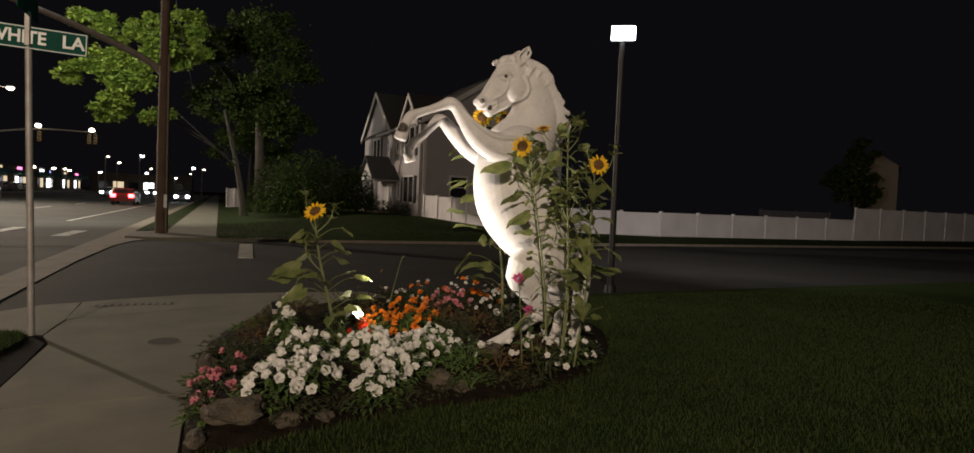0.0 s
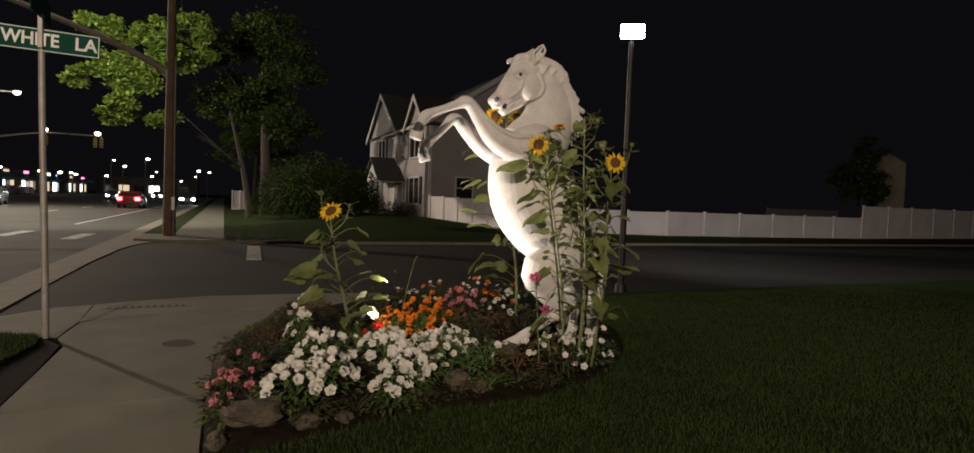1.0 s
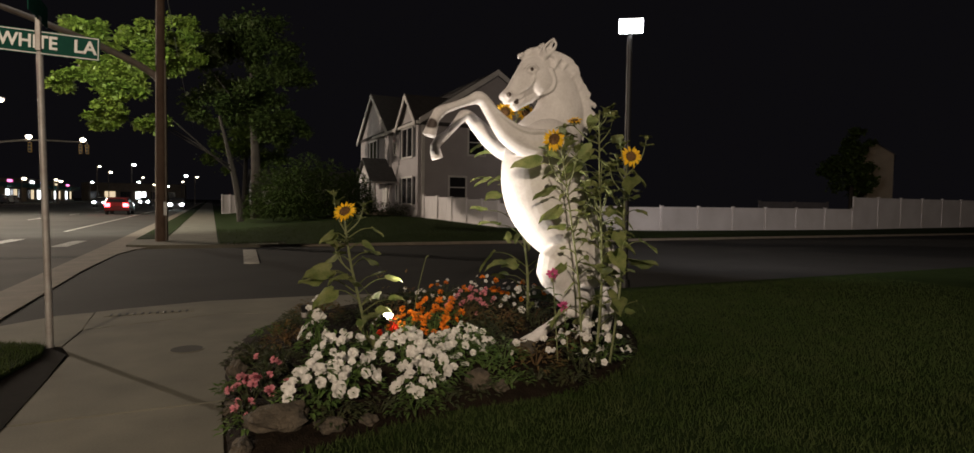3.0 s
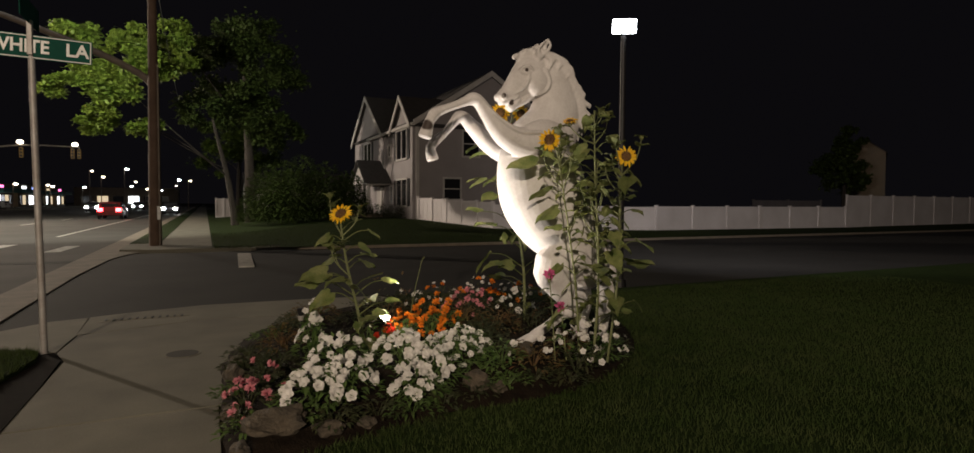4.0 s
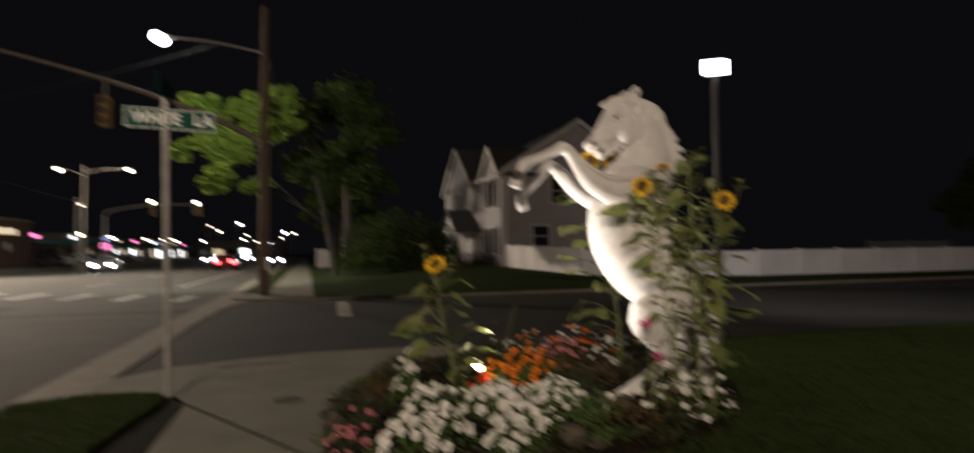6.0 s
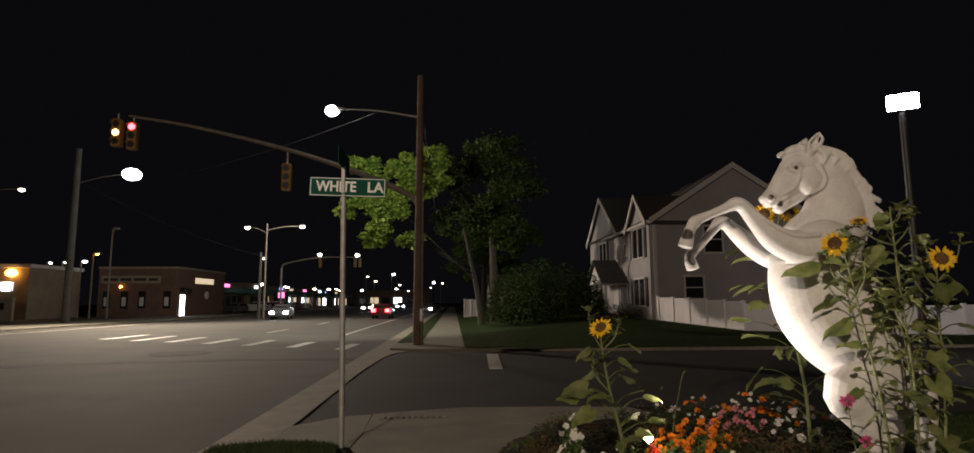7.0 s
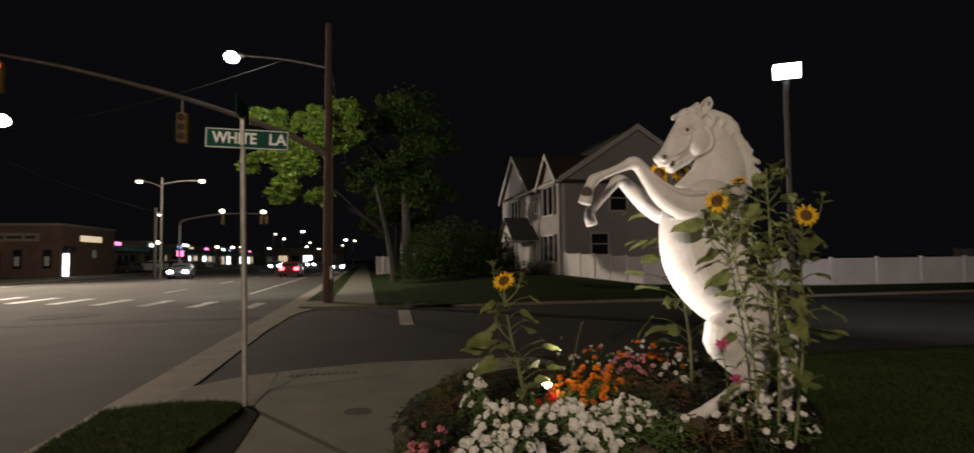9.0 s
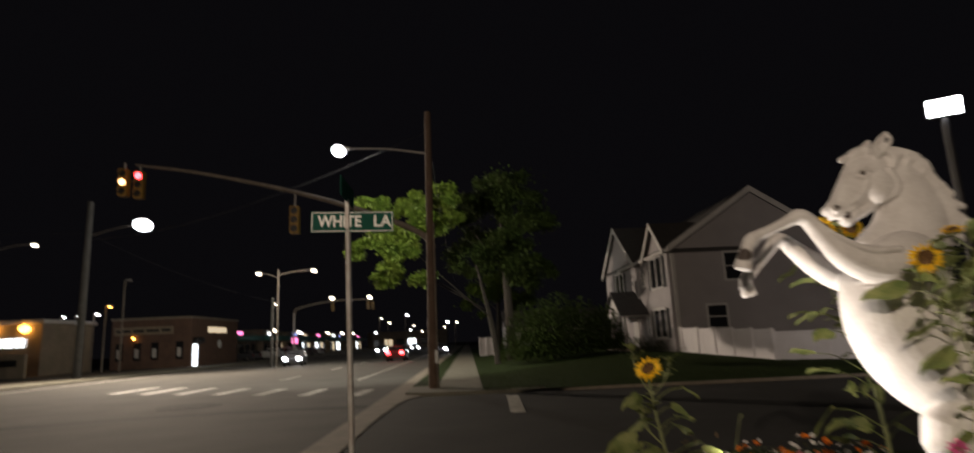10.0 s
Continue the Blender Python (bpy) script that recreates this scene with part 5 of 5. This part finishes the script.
fence("vinyl_fence", (10.15, 29.3), (12.1, 24.6), 1.16, 1.0, "white vinyl fence running from the house corner", 0.62, 0.38)
fence("vinyl_fence", (12.1, 24.55), (19.6, 22.3), 1.1, 1.95, "white vinyl fence along the far side of the lane", 0.36, 0.25, boards=3)
fence("vinyl_fence", (19.6, 22.3), (33.2, 22.0), 1.14, 2.2, "white vinyl fence along the far side of the lane", 0.25, 0.25, boards=3)
fence("vinyl_fence", (33.3, 22.0), (75.0, 24.6), 1.83, 2.4, "taller white vinyl fence beside the lane", 0.22, 0.26, proud=0.05, boards=3)
fence("vinyl_fence", (1.15, 60.0), (2.5, 60.0), 1.75, 0.7, "short white vinyl fence end beside the pavement", 0.05, 0.05)


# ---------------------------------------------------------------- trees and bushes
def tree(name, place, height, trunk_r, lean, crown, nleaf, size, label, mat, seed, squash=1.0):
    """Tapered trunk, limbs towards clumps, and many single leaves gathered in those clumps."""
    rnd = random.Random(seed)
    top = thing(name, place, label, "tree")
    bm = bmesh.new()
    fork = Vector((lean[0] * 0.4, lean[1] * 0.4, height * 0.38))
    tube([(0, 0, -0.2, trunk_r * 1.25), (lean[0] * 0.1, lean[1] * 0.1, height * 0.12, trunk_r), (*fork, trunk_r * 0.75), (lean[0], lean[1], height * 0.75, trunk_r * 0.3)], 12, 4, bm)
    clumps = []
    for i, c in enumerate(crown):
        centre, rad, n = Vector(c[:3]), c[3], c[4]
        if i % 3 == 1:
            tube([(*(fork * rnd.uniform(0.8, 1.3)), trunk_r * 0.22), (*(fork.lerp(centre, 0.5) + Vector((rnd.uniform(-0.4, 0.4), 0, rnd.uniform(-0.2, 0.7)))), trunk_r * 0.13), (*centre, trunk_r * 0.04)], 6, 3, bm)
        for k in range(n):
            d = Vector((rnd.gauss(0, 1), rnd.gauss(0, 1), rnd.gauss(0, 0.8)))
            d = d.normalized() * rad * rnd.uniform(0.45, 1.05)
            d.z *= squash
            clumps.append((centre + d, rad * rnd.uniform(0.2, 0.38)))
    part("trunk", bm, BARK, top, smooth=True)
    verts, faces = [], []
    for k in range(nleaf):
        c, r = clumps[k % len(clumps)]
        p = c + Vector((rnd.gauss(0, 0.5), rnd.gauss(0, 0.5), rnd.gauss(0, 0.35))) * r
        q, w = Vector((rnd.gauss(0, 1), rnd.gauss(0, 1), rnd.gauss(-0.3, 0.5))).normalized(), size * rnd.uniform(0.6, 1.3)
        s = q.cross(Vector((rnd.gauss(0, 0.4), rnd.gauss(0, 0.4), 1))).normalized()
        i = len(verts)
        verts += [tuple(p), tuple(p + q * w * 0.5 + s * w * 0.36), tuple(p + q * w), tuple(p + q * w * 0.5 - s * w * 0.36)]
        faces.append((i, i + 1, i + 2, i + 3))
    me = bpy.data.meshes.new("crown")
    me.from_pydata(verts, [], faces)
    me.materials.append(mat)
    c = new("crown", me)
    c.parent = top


tree("maple_tree", (1.9, 39.2, 0.1), 8.0, 0.2, (-1.2, -2.0), [(-6.8, -6.4, 8.9, 0.8, 9), (-6.0, -6.2, 7.7, 1.0, 13), (-7.1, -6.1, 6.6, 0.9, 10), (-5.2, -6.1, 6.6, 1.05, 13), (-6.2, -5.8, 5.4, 0.8, 9), (-4.8, -5.9, 9.2, 0.9, 9), (-4.0, -5.5, 7.9, 1.1, 12), (-4.5, -5.0, 5.3, 0.9, 8), (-3.2, -4.9, 9.9, 1.1, 10),
     (-2.6, -4.1, 8.4, 1.0, 8)],
     60000, 0.19, "large leafy street tree lit on the road side", TREELEAF, 5, 0.85)
# crown's right part as an added tree, shade put into its leaf colour
tree("shaded_tree_side", (3.0, 42.0, 0.1), 13.0, 0.34, (-0.4, -0.6), [(-1.6, -1.6, 10.4, 1.8, 14), (-0.9, -1.2, 8.2, 1.9, 14), (0.4, -1.3, 6.8, 1.8, 13), (-2.6, -2.6, 6.4, 1.6, 12), (-3.4, -4.4, 9.6, 1.3, 10), (1.6, -1.4, 9.6, 2.0, 14), (-0.3, -1.3, 12.0, 1.8, 13), (2.0, -0.6, 6.2, 1.6, 10)],
     42000, 0.24, "shaded right part of the street tree, added as a second tree with darkened leaves", SHADEDLEAF, 8, 0.8)
tree("street_tree", (3.6, 72.0, 0.1), 12.0, 0.3, (0.3, 0.2), [(0, 0, 8, 3.2, 20), (-2.0, 1, 6.5, 2.2, 12), (2.4, 0, 7, 2.6, 14)], 9000, 0.32, "dark leafy street tree beyond the first one", TREELEAF, 6)
# bushes use the darkened leaf colour too, standing in for missing light
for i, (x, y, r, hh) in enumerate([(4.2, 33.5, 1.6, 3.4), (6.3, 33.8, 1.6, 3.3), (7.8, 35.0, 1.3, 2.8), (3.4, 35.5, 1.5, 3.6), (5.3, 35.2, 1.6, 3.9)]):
    flowering_plant("large_bush", (x, y), r, r, hh, [LITTLE], 0, SHADEDLEAF, 2600, 0.26, "large dark bush on the lawn", "bush", 130 + i, "large bushes", ground=hill(x, y) - 0.05)

# low dark houses behind
for x, y, w, label in ((4.0, 62.0, 10.0, "low dark house roof behind bushes"),):
    hs = thing("far_house", (x, y, 0.2), label, "house", "far houses")
    part("wall", gable_block(0, w, 0, 8, 2.6, 4.2, "x"), SIDING, hs)
    part("roof", roof(0, w, 0, 8, 2.6, 4.2, "x"), SHINGLE, hs)
    for k in range(3):
        part("window", box(1.5 + k * w / 3.4, 2.5 + k * w / 3.4, -0.03, 0.01, 1.0, 2.0), GLASS, hs)


# ---------------------------------------------------------------- across the main road
def street_light(x, y, h, arms, label, mat=LIT, wood=False, size=0.22, thick=0.16):
    t = thing("street_light", (x, y, 0.05), label, "street light", "street lights")
    part("pole", rod((0, 0, -0.25), (0, 0, h), thick if wood else 0.1, thick * 0.7 if wood else 0.07, 12), GREYWOOD if wood else OLDSTEEL, t)
    for dx, dy, dz in arms:
        a = part("arm", tube([(0, 0, h - 0.5 + min(0, dz), 0.04), (dx * 0.5, dy * 0.5, h - 0.1 + dz, 0.035), (dx, dy, h + dz, 0.03)], 6, 3), OLDSTEEL, t)
        hd = part("lamp_head", blob((dx, dy, h + dz + 0.06), (0.32, 0.32, 0.1), 1, 2, 0), STEEL, a)
        part("lens", blob((dx, dy, h + dz - 0.06), (size * 1.15, size * 1.15, size * 0.8), 1, 2, 0), mat, hd, "glowing lamp glass")


street_light(-30.7, 49.7, 14.2, [(5.2, -1.6, -2.4)], "wooden pole across the main road with a bright street light", LIT, True, 0.62, 0.3)
street_light(-38.6, 50.6, 11.4, [(2.6, 0.6, -0.3)], "distant wooden pole with a warm street light", LITWARM, True)
street_light(-18.4, 59.7, 9.3, [(3.2, 1.0, -0.1), (-1.7, -0.6, -0.4)], "steel pole with two street lights", LITWARM)
street_light(-19.3, 61.0, 6.6, [(0.3, 0.0, -0.6)], "short steel pole with a small lamp", LITWARM, True, 0.1)
for x, y, h, m, s in ((-35.2, 63.3, 9.2, DARKSTEEL, 0.1), (-49.6, 75.6, 6.6, LIT, 0.2), (-45.5, 72.0, 6.4, LIT, 0.22), (-41.5, 68.9, 6.3, LIT, 0.25), (-38.0, 65.1, 6.8, LITORANGE, 0.2), (-17.3, 119.3, 6.6, LITWARM, 0.25), (-12.3, 119.9, 7.1, LIT, 0.35),
                      (-29.5, 127.1, 4.4, LITWARM, 0.4), (-26.7, 127.7, 4.3, LITWARM, 0.4), (-24.5, 128.2, 4.1, LITWARM, 0.35), (-2.7, 130.5, 5.6, LITWARM, 0.3), (-33.0, 118.0, 4.6, LITWARM, 0.4), (-27.5, 140.0, 4.6, LITWARM, 0.34), (-22.5, 146.0, 4.4, LIT, 0.34), (-20.0, 152.0, 6.8, LITWARM, 0.4), (-15.5, 160.0, 5.0, LIT, 0.36), (-13.0, 168.0, 4.6, LITWARM, 0.34), (-10.34, 176.0, 4.4, LIT, 0.34), (-31.0, 112.0, 4.4, LIT, 0.34), (-34.5, 108.0, 4.8, LITWARM, 0.45), (-7.5, 190.0, 6.0, LITWARM, 0.34), (-6.0, 170.0, 7.0, LIT, 0.45), (-16.0, 175.0, 6.5, LITWARM, 0.35)):
    street_light(x, y, h, [(0.4, 0, 0)], "slim distant pole with a small lamp", m, False, s * 0.75)

m2 = thing("traffic_signal_mast", (-21.9, 77.5, 0.0), "distant traffic signal mast with yellow signals", "traffic signal")
part("mast", rod((0, 0, 0), (0, 0, 6.0), 0.14, 0.12, 12), STEEL, m2)
part("arm", tube([(0, 0, 5.9, 0.12), (0.6, 0.1, 6.6, 0.11), (4.6, 1.1, 7.4, 0.09), (9.6, 2.0, 7.5, 0.06)], 8, 5), OLDSTEEL, m2, smooth=True)
signal(m2, 4.6, 7.35, None, 1.1, 0.2)
signal(m2, 9.0, 7.45, None, 1.9, 0.2)
signal(m2, 9.6, 7.45, None, 1.9, 0.2)
for dx, dy in ((4.5, 1.1), (9.2, 2.0)):
    b = part("beacon", blob((dx, dy, 7.75), (0.3, 0.3, 0.22), 2, 2, 0), LITWARM, m2, "glowing lamp above the arm")
    part("beacon_stem", rod((dx, dy, 7.4), (dx, dy, 7.7), 0.04, 0.04, 6), STEEL, b)

# brick store
store = thing("brick_store", (-41.0, 71.6, 0.0), "single-storey brown brick store with a pale sign band", "store")
part("wall", box(0, 9, 0, 14, 0, 5.6, 0.03), BRICK, store)
part("parapet", box(-0.1, 9.1, -0.1, 14.1, 5.6, 5.85, 0.03), KERB, store)
sb = part("sign_band", box(0.3, 7.0, -0.12, -0.01, 3.9, 4.8, 0.02), STUCCO, store, "pale sign board")
for k, (a, w) in enumerate(((0.6, 1.6), (2.5, 1.2), (4.0, 1.4), (5.7, 1.0))):
    part("sign_bar", box(a, a + w, -0.14, -0.121, 4.2, 4.5), DARKSTEEL, sb)
for a in (0.6, 2.6, 4.6, 7.4):
    w = part("window", box(a, a + 0.8, -0.06, 0.0, 1.0, 3.0), GLASS, store, "dark shop window")
    part("poster", box(a + 0.15, a + 0.6, -0.08, -0.061, 1.3, 2.3), TRIM, w)
sd = part("door", box(9, 9.08, 0.6, 1.8, 0.1, 2.6, 0.02), SHOPWHITE, store, "lit white side door")
part("awning", box(9, 9.8, 0.3, 2.2, 2.7, 3.4, 0.2), DARKSTEEL, store)
part("side_window", box(9, 9.06, 4.5, 10.0, 4.0, 4.7), SHOPWARM, store, "small lit high window")
part("round_sign", rod((9, 8.0, 2.6), (9.1, 8.0, 2.6), 0.5, 0.5, 18), SIGNWHITE, store, "round white wall sign")
part("wall_lamp", blob((2.6, -0.2, 3.5), (0.16, 0.12, 0.16), 1, 2, 0), LITORANGE, store, "orange wall lamp")

gas = thing("filling_station", (-49.0, 62.5, 0.0), "low pale building with two orange lamps", "building")
part("wall", box(-6, 6.5, 0, 8, 0, 5.2, 0.03), STUCCO, gas)
part("roof", box(-6.3, 6.8, -0.4, 8.3, 5.2, 5.6, 0.04), TRIM, gas)
w = part("window", box(0.5, 5.0, -0.06, 0.0, 2.9, 3.8), SHOPWHITE, gas, "lit white window band")
for k in range(5):
    part("mullion", box(0.5 + k * 1.1, 0.6 + k * 1.1, -0.1, -0.05, 2.9, 3.8), DARKSTEEL, w)
for a in (1.8, 5.0):
    part("wall_lamp", blob((a, -0.4, 4.7), (0.55, 0.4, 0.4), 1, 2, 0), LITORANGE, gas, "glowing orange lamp")
wl = thing("low_wall", (-41.5, 57.0, 0.0), "low pale wall with a dark sign panel", "wall")
part("block", box(-3.5, 1.5, 0, 0.3, 0, 2.2, 0.03), STUCCO, wl)
part("panel", box(-1.6, 0.8, -0.05, -0.005, 1.1, 1.7), DARKSTEEL, wl)

# shops further along
rnd = random.Random(21)
for k in range(9):
    y0 = 104 + k * 13
    sh = thing("shop", (-40.0 + (k % 3) * 0.8, y0, 0.0), "low roadside shop with lit windows and a teal canopy", "shop", "roadside shops")
    part("wall", box(-10, 0, 0, 12, 0, 4.8 + (k % 2) * 0.6, 0.03), STUCCO, sh)
    part("canopy", box(-10, 1.6, -1.2, 12, 3.3, 4.2, 0.05), TEAL, sh)
    for a in range(4):
        part("window", box(0, 0.08, 0.8 + a * 2.8, 2.9 + a * 2.8, 0.6, 2.8), (SHOPWHITE, GLASS, SHOPWARM, GLASS)[(a + k) % 4] if k > 2 else GLASS, sh)
    part("front_window", box(-8, -1, -0.1, -0.01, 0.6, 2.8), (GLASS, GLASS, SHOPWARM)[k % 3], sh)
    part("sign", box(0.0, 0.3, 2 + k % 4, 4.5 + k % 4, 4.35, 4.9, 0.03), (SHOPPINK, SHOPWHITE, SHOPBLUE, SHOPWARM)[k % 4], sh)
endb = thing("end_building", (-24.0, 230.0, 0.0), "distant pale roadside building with lit front", "building")
part("wall", box(-14, 16, 0, 10, 0, 6, 0.05), STUCCO, endb)
for a in range(6):
    part("window", box(-12 + a * 4.4, -9 + a * 4.4, -0.1, -0.01, 0.8, 3.2), (GLASS, SHOPWARM, GLASS, SHOPWHITE, GLASS, GLASS)[a], endb)
ps = thing("pink_pylon_sign", (-30.5, 108.0, 0.0), "pink lit pylon sign", "sign")
part("post", rod((0, 0, 0), (0, 0, 2.6), 0.08, 0.08, 8), STEEL, ps)
part("panel", box(-0.5, 0.5, -0.12, 0.12, 2.4, 3.4, 0.03), SHOPPINK, ps)


# ---------------------------------------------------------------- cars
def car(place, turn, paint, label, lights=None, tall=1.0):
    """A hatchback: nose along +y; body lofted from side profile, with glass, wheels and lamps."""
    t = thing("car", place, label, "car", "cars", turn)
    prof = [(-2.2, 0.35), (-2.25, 0.75), (-2.15, 0.98 * tall), (-1.9, 1.42 * tall), (-0.3, 1.48 * tall), (0.45, 1.35 * tall), (1.05, 0.98 * tall), (2.05, 0.82 * tall), (2.22, 0.6), (2.2, 0.3)]
    bm = bmesh.new()
    rows = []
    for x, k in ((-0.88, 0), (-0.82, 1), (0.82, 1), (0.88, 0)):
        rows.append([bm.verts.new((x * (0.82 if z > 1.1 * tall else 1), y, z - (0.03 if not k else 0))) for y, z in prof])
    n = len(prof)
    for a, b in zip(rows, rows[1:]):
        for k in range(n):
            j = (k + 1) % n
            bm.faces.new((a[k], a[j], b[j], b[k]))
    bm.faces.new(rows[0][::-1])
    bm.faces.new(rows[-1])
    bmesh.ops.recalc_face_normals(bm, faces=bm.faces)
    part("body", bm, paint, t)
    bm = bmesh.new()
    part("rear_window", box(-0.6, 0.6, -2.12, -2.02, 1.04 * tall, 1.33 * tall, 0.03), GLASS, t)
    part("windscreen", box(-0.62, 0.62, 0.66, 0.84, 1.06 * tall, 1.26 * tall, 0.03), GLASS, t)
    for s in (-1, 1):
        part("side_window", box(s * 0.8 - 0.03, s * 0.8 + 0.03, -1.7, 0.5, 1.02 * tall, 1.34 * tall, 0.03), GLASS, t)
        for y in (-1.35, 1.35):
            w = part("wheel", rod((s * 0.68, y, 0.32), (s * 0.9, y, 0.32), 0.32, 0.32, 18), RUBBER, t)
            part("rim", rod((s * 0.9, y, 0.32), (s * 0.91, y, 0.32), 0.2, 0.2, 14), STEEL, w)
        part("tail_light", box(s * 0.66 - 0.2, s * 0.66 + 0.2, -2.29, -2.13, 0.66, 0.96, 0.04), LITRED if lights in ("tail", "both") else CARRED, t, "red tail light")
        part("headlight", box(s * 0.64 - 0.2, s * 0.64 + 0.2, 2.06, 2.28, 0.54, 0.8, 0.04), LITHEAD if lights in ("head", "both") else STEEL, t, "headlight")


car((-7.0, 61.0, -0.03), 0, CARRED, "dark red car with glowing tail lights on the main road", "tail")
car((-14.5, 104.0, -0.03), 180, CARGREY, "grey car with bright headlights on the main road", "head")
car((-17.0, 61.0, -0.02), 188, CARGREY, "dark car with lit headlights by the far kerb", "head")
car((-3.6, 84.0, -0.03), 178, CARGREY, "car with bright headlights close to the kerb", "head")
car((-11.0, 128.0, -0.03), 180, CARGREY, "distant car with lit headlights", "head")
for x, y, a, p, tl in ((-33.0, 92.0, 60, CARGREY, 1.0), (-31.0, 96.0, 80, CARWHITE, 1.15), (-32.5, 100.0, 70, CARGREY, 1.1), (-31.5, 104.0, 85, CARRED, 1.0), (-32.0, 109.0, 80, CARWHITE, 1.2), (-31.6, 114.0, 85, CARGREY, 1.0), (-31.8, 119.0, 85, CARGREY, 1.1), (-31.6, 124.0, 80, CARWHITE, 1.0)):
    car((x, y, 0.07), a, p, "parked car in the lot across the main road", None, tl)


# ---------------------------------------------------------------- cables
def cable(a, b, sag, r=0.013):
    a, b = Vector(a), Vector(b)
    pts = [(*(a.lerp(b, k / 6) - Vector((0, 0, sag * 4 * (k / 6) * (1 - k / 6)))), r) for k in range(7)]
    tagged(link("cable", tube(pts, 5, 3), DARKSTEEL), "thin overhead cable between the poles", "cable", "overhead cables")


for k, z in enumerate((9.6,)):
    cable((-1.25, 22.86, z), (-30.7, 49.7, z + 1.5), 1.0)
    cable((-30.7, 49.7, z + 2.0), (-75, 20, z + 2), 1.2)
    cable((-30.7, 49.7, z + 2.0), (-19.3, 61.0, 6.3), 0.6)
cable((-1.25, 22.86, 9.6), (-1.5, 80, 9.4), 0.8)

# pale gable of the next house, behind dark trees and the tall fence
nh = thing("neighbour_house", (43.15, 27.25, 0.1), "narrow pale gabled house half hidden by dark leaves", "house", turn=-59)
part("wall", gable_block(-1.3, 1.3, 0, 8, 5.15, 6.1, "y"), STUCCO, nh)
part("roof", roof(-1.3, 1.3, 0, 8, 5.15, 6.1, "y", 0.1, 0.08), SHINGLE, nh)
part("vent", box(-0.2, 0.2, -0.05, 0.0, 5.2, 5.5, 0.02), STUCCO, nh)
# unlit foliage: its darkness is painted into the leaf colour
tree("dark_tree", (39.7, 26.4, 0.1), 6.5, 0.16, (0, 0), [(0, 0, 4.4, 1.1, 16), (0.8, 0, 3.0, 0.9, 14), (0.2, 0, 5.8, 0.9, 12), (-1.4, 0.2, 3.6, 1.2, 12)], 14000, 0.24, "dark leafy tree behind the white fence", SHADEDLEAF, 31)
fence("board_fence", (28.6, 24.4), (33.6, 23.8), 1.5, 2.4, "grey board fence behind the low white one", 0.25, 0.25, GREYFENCE, 0.05)
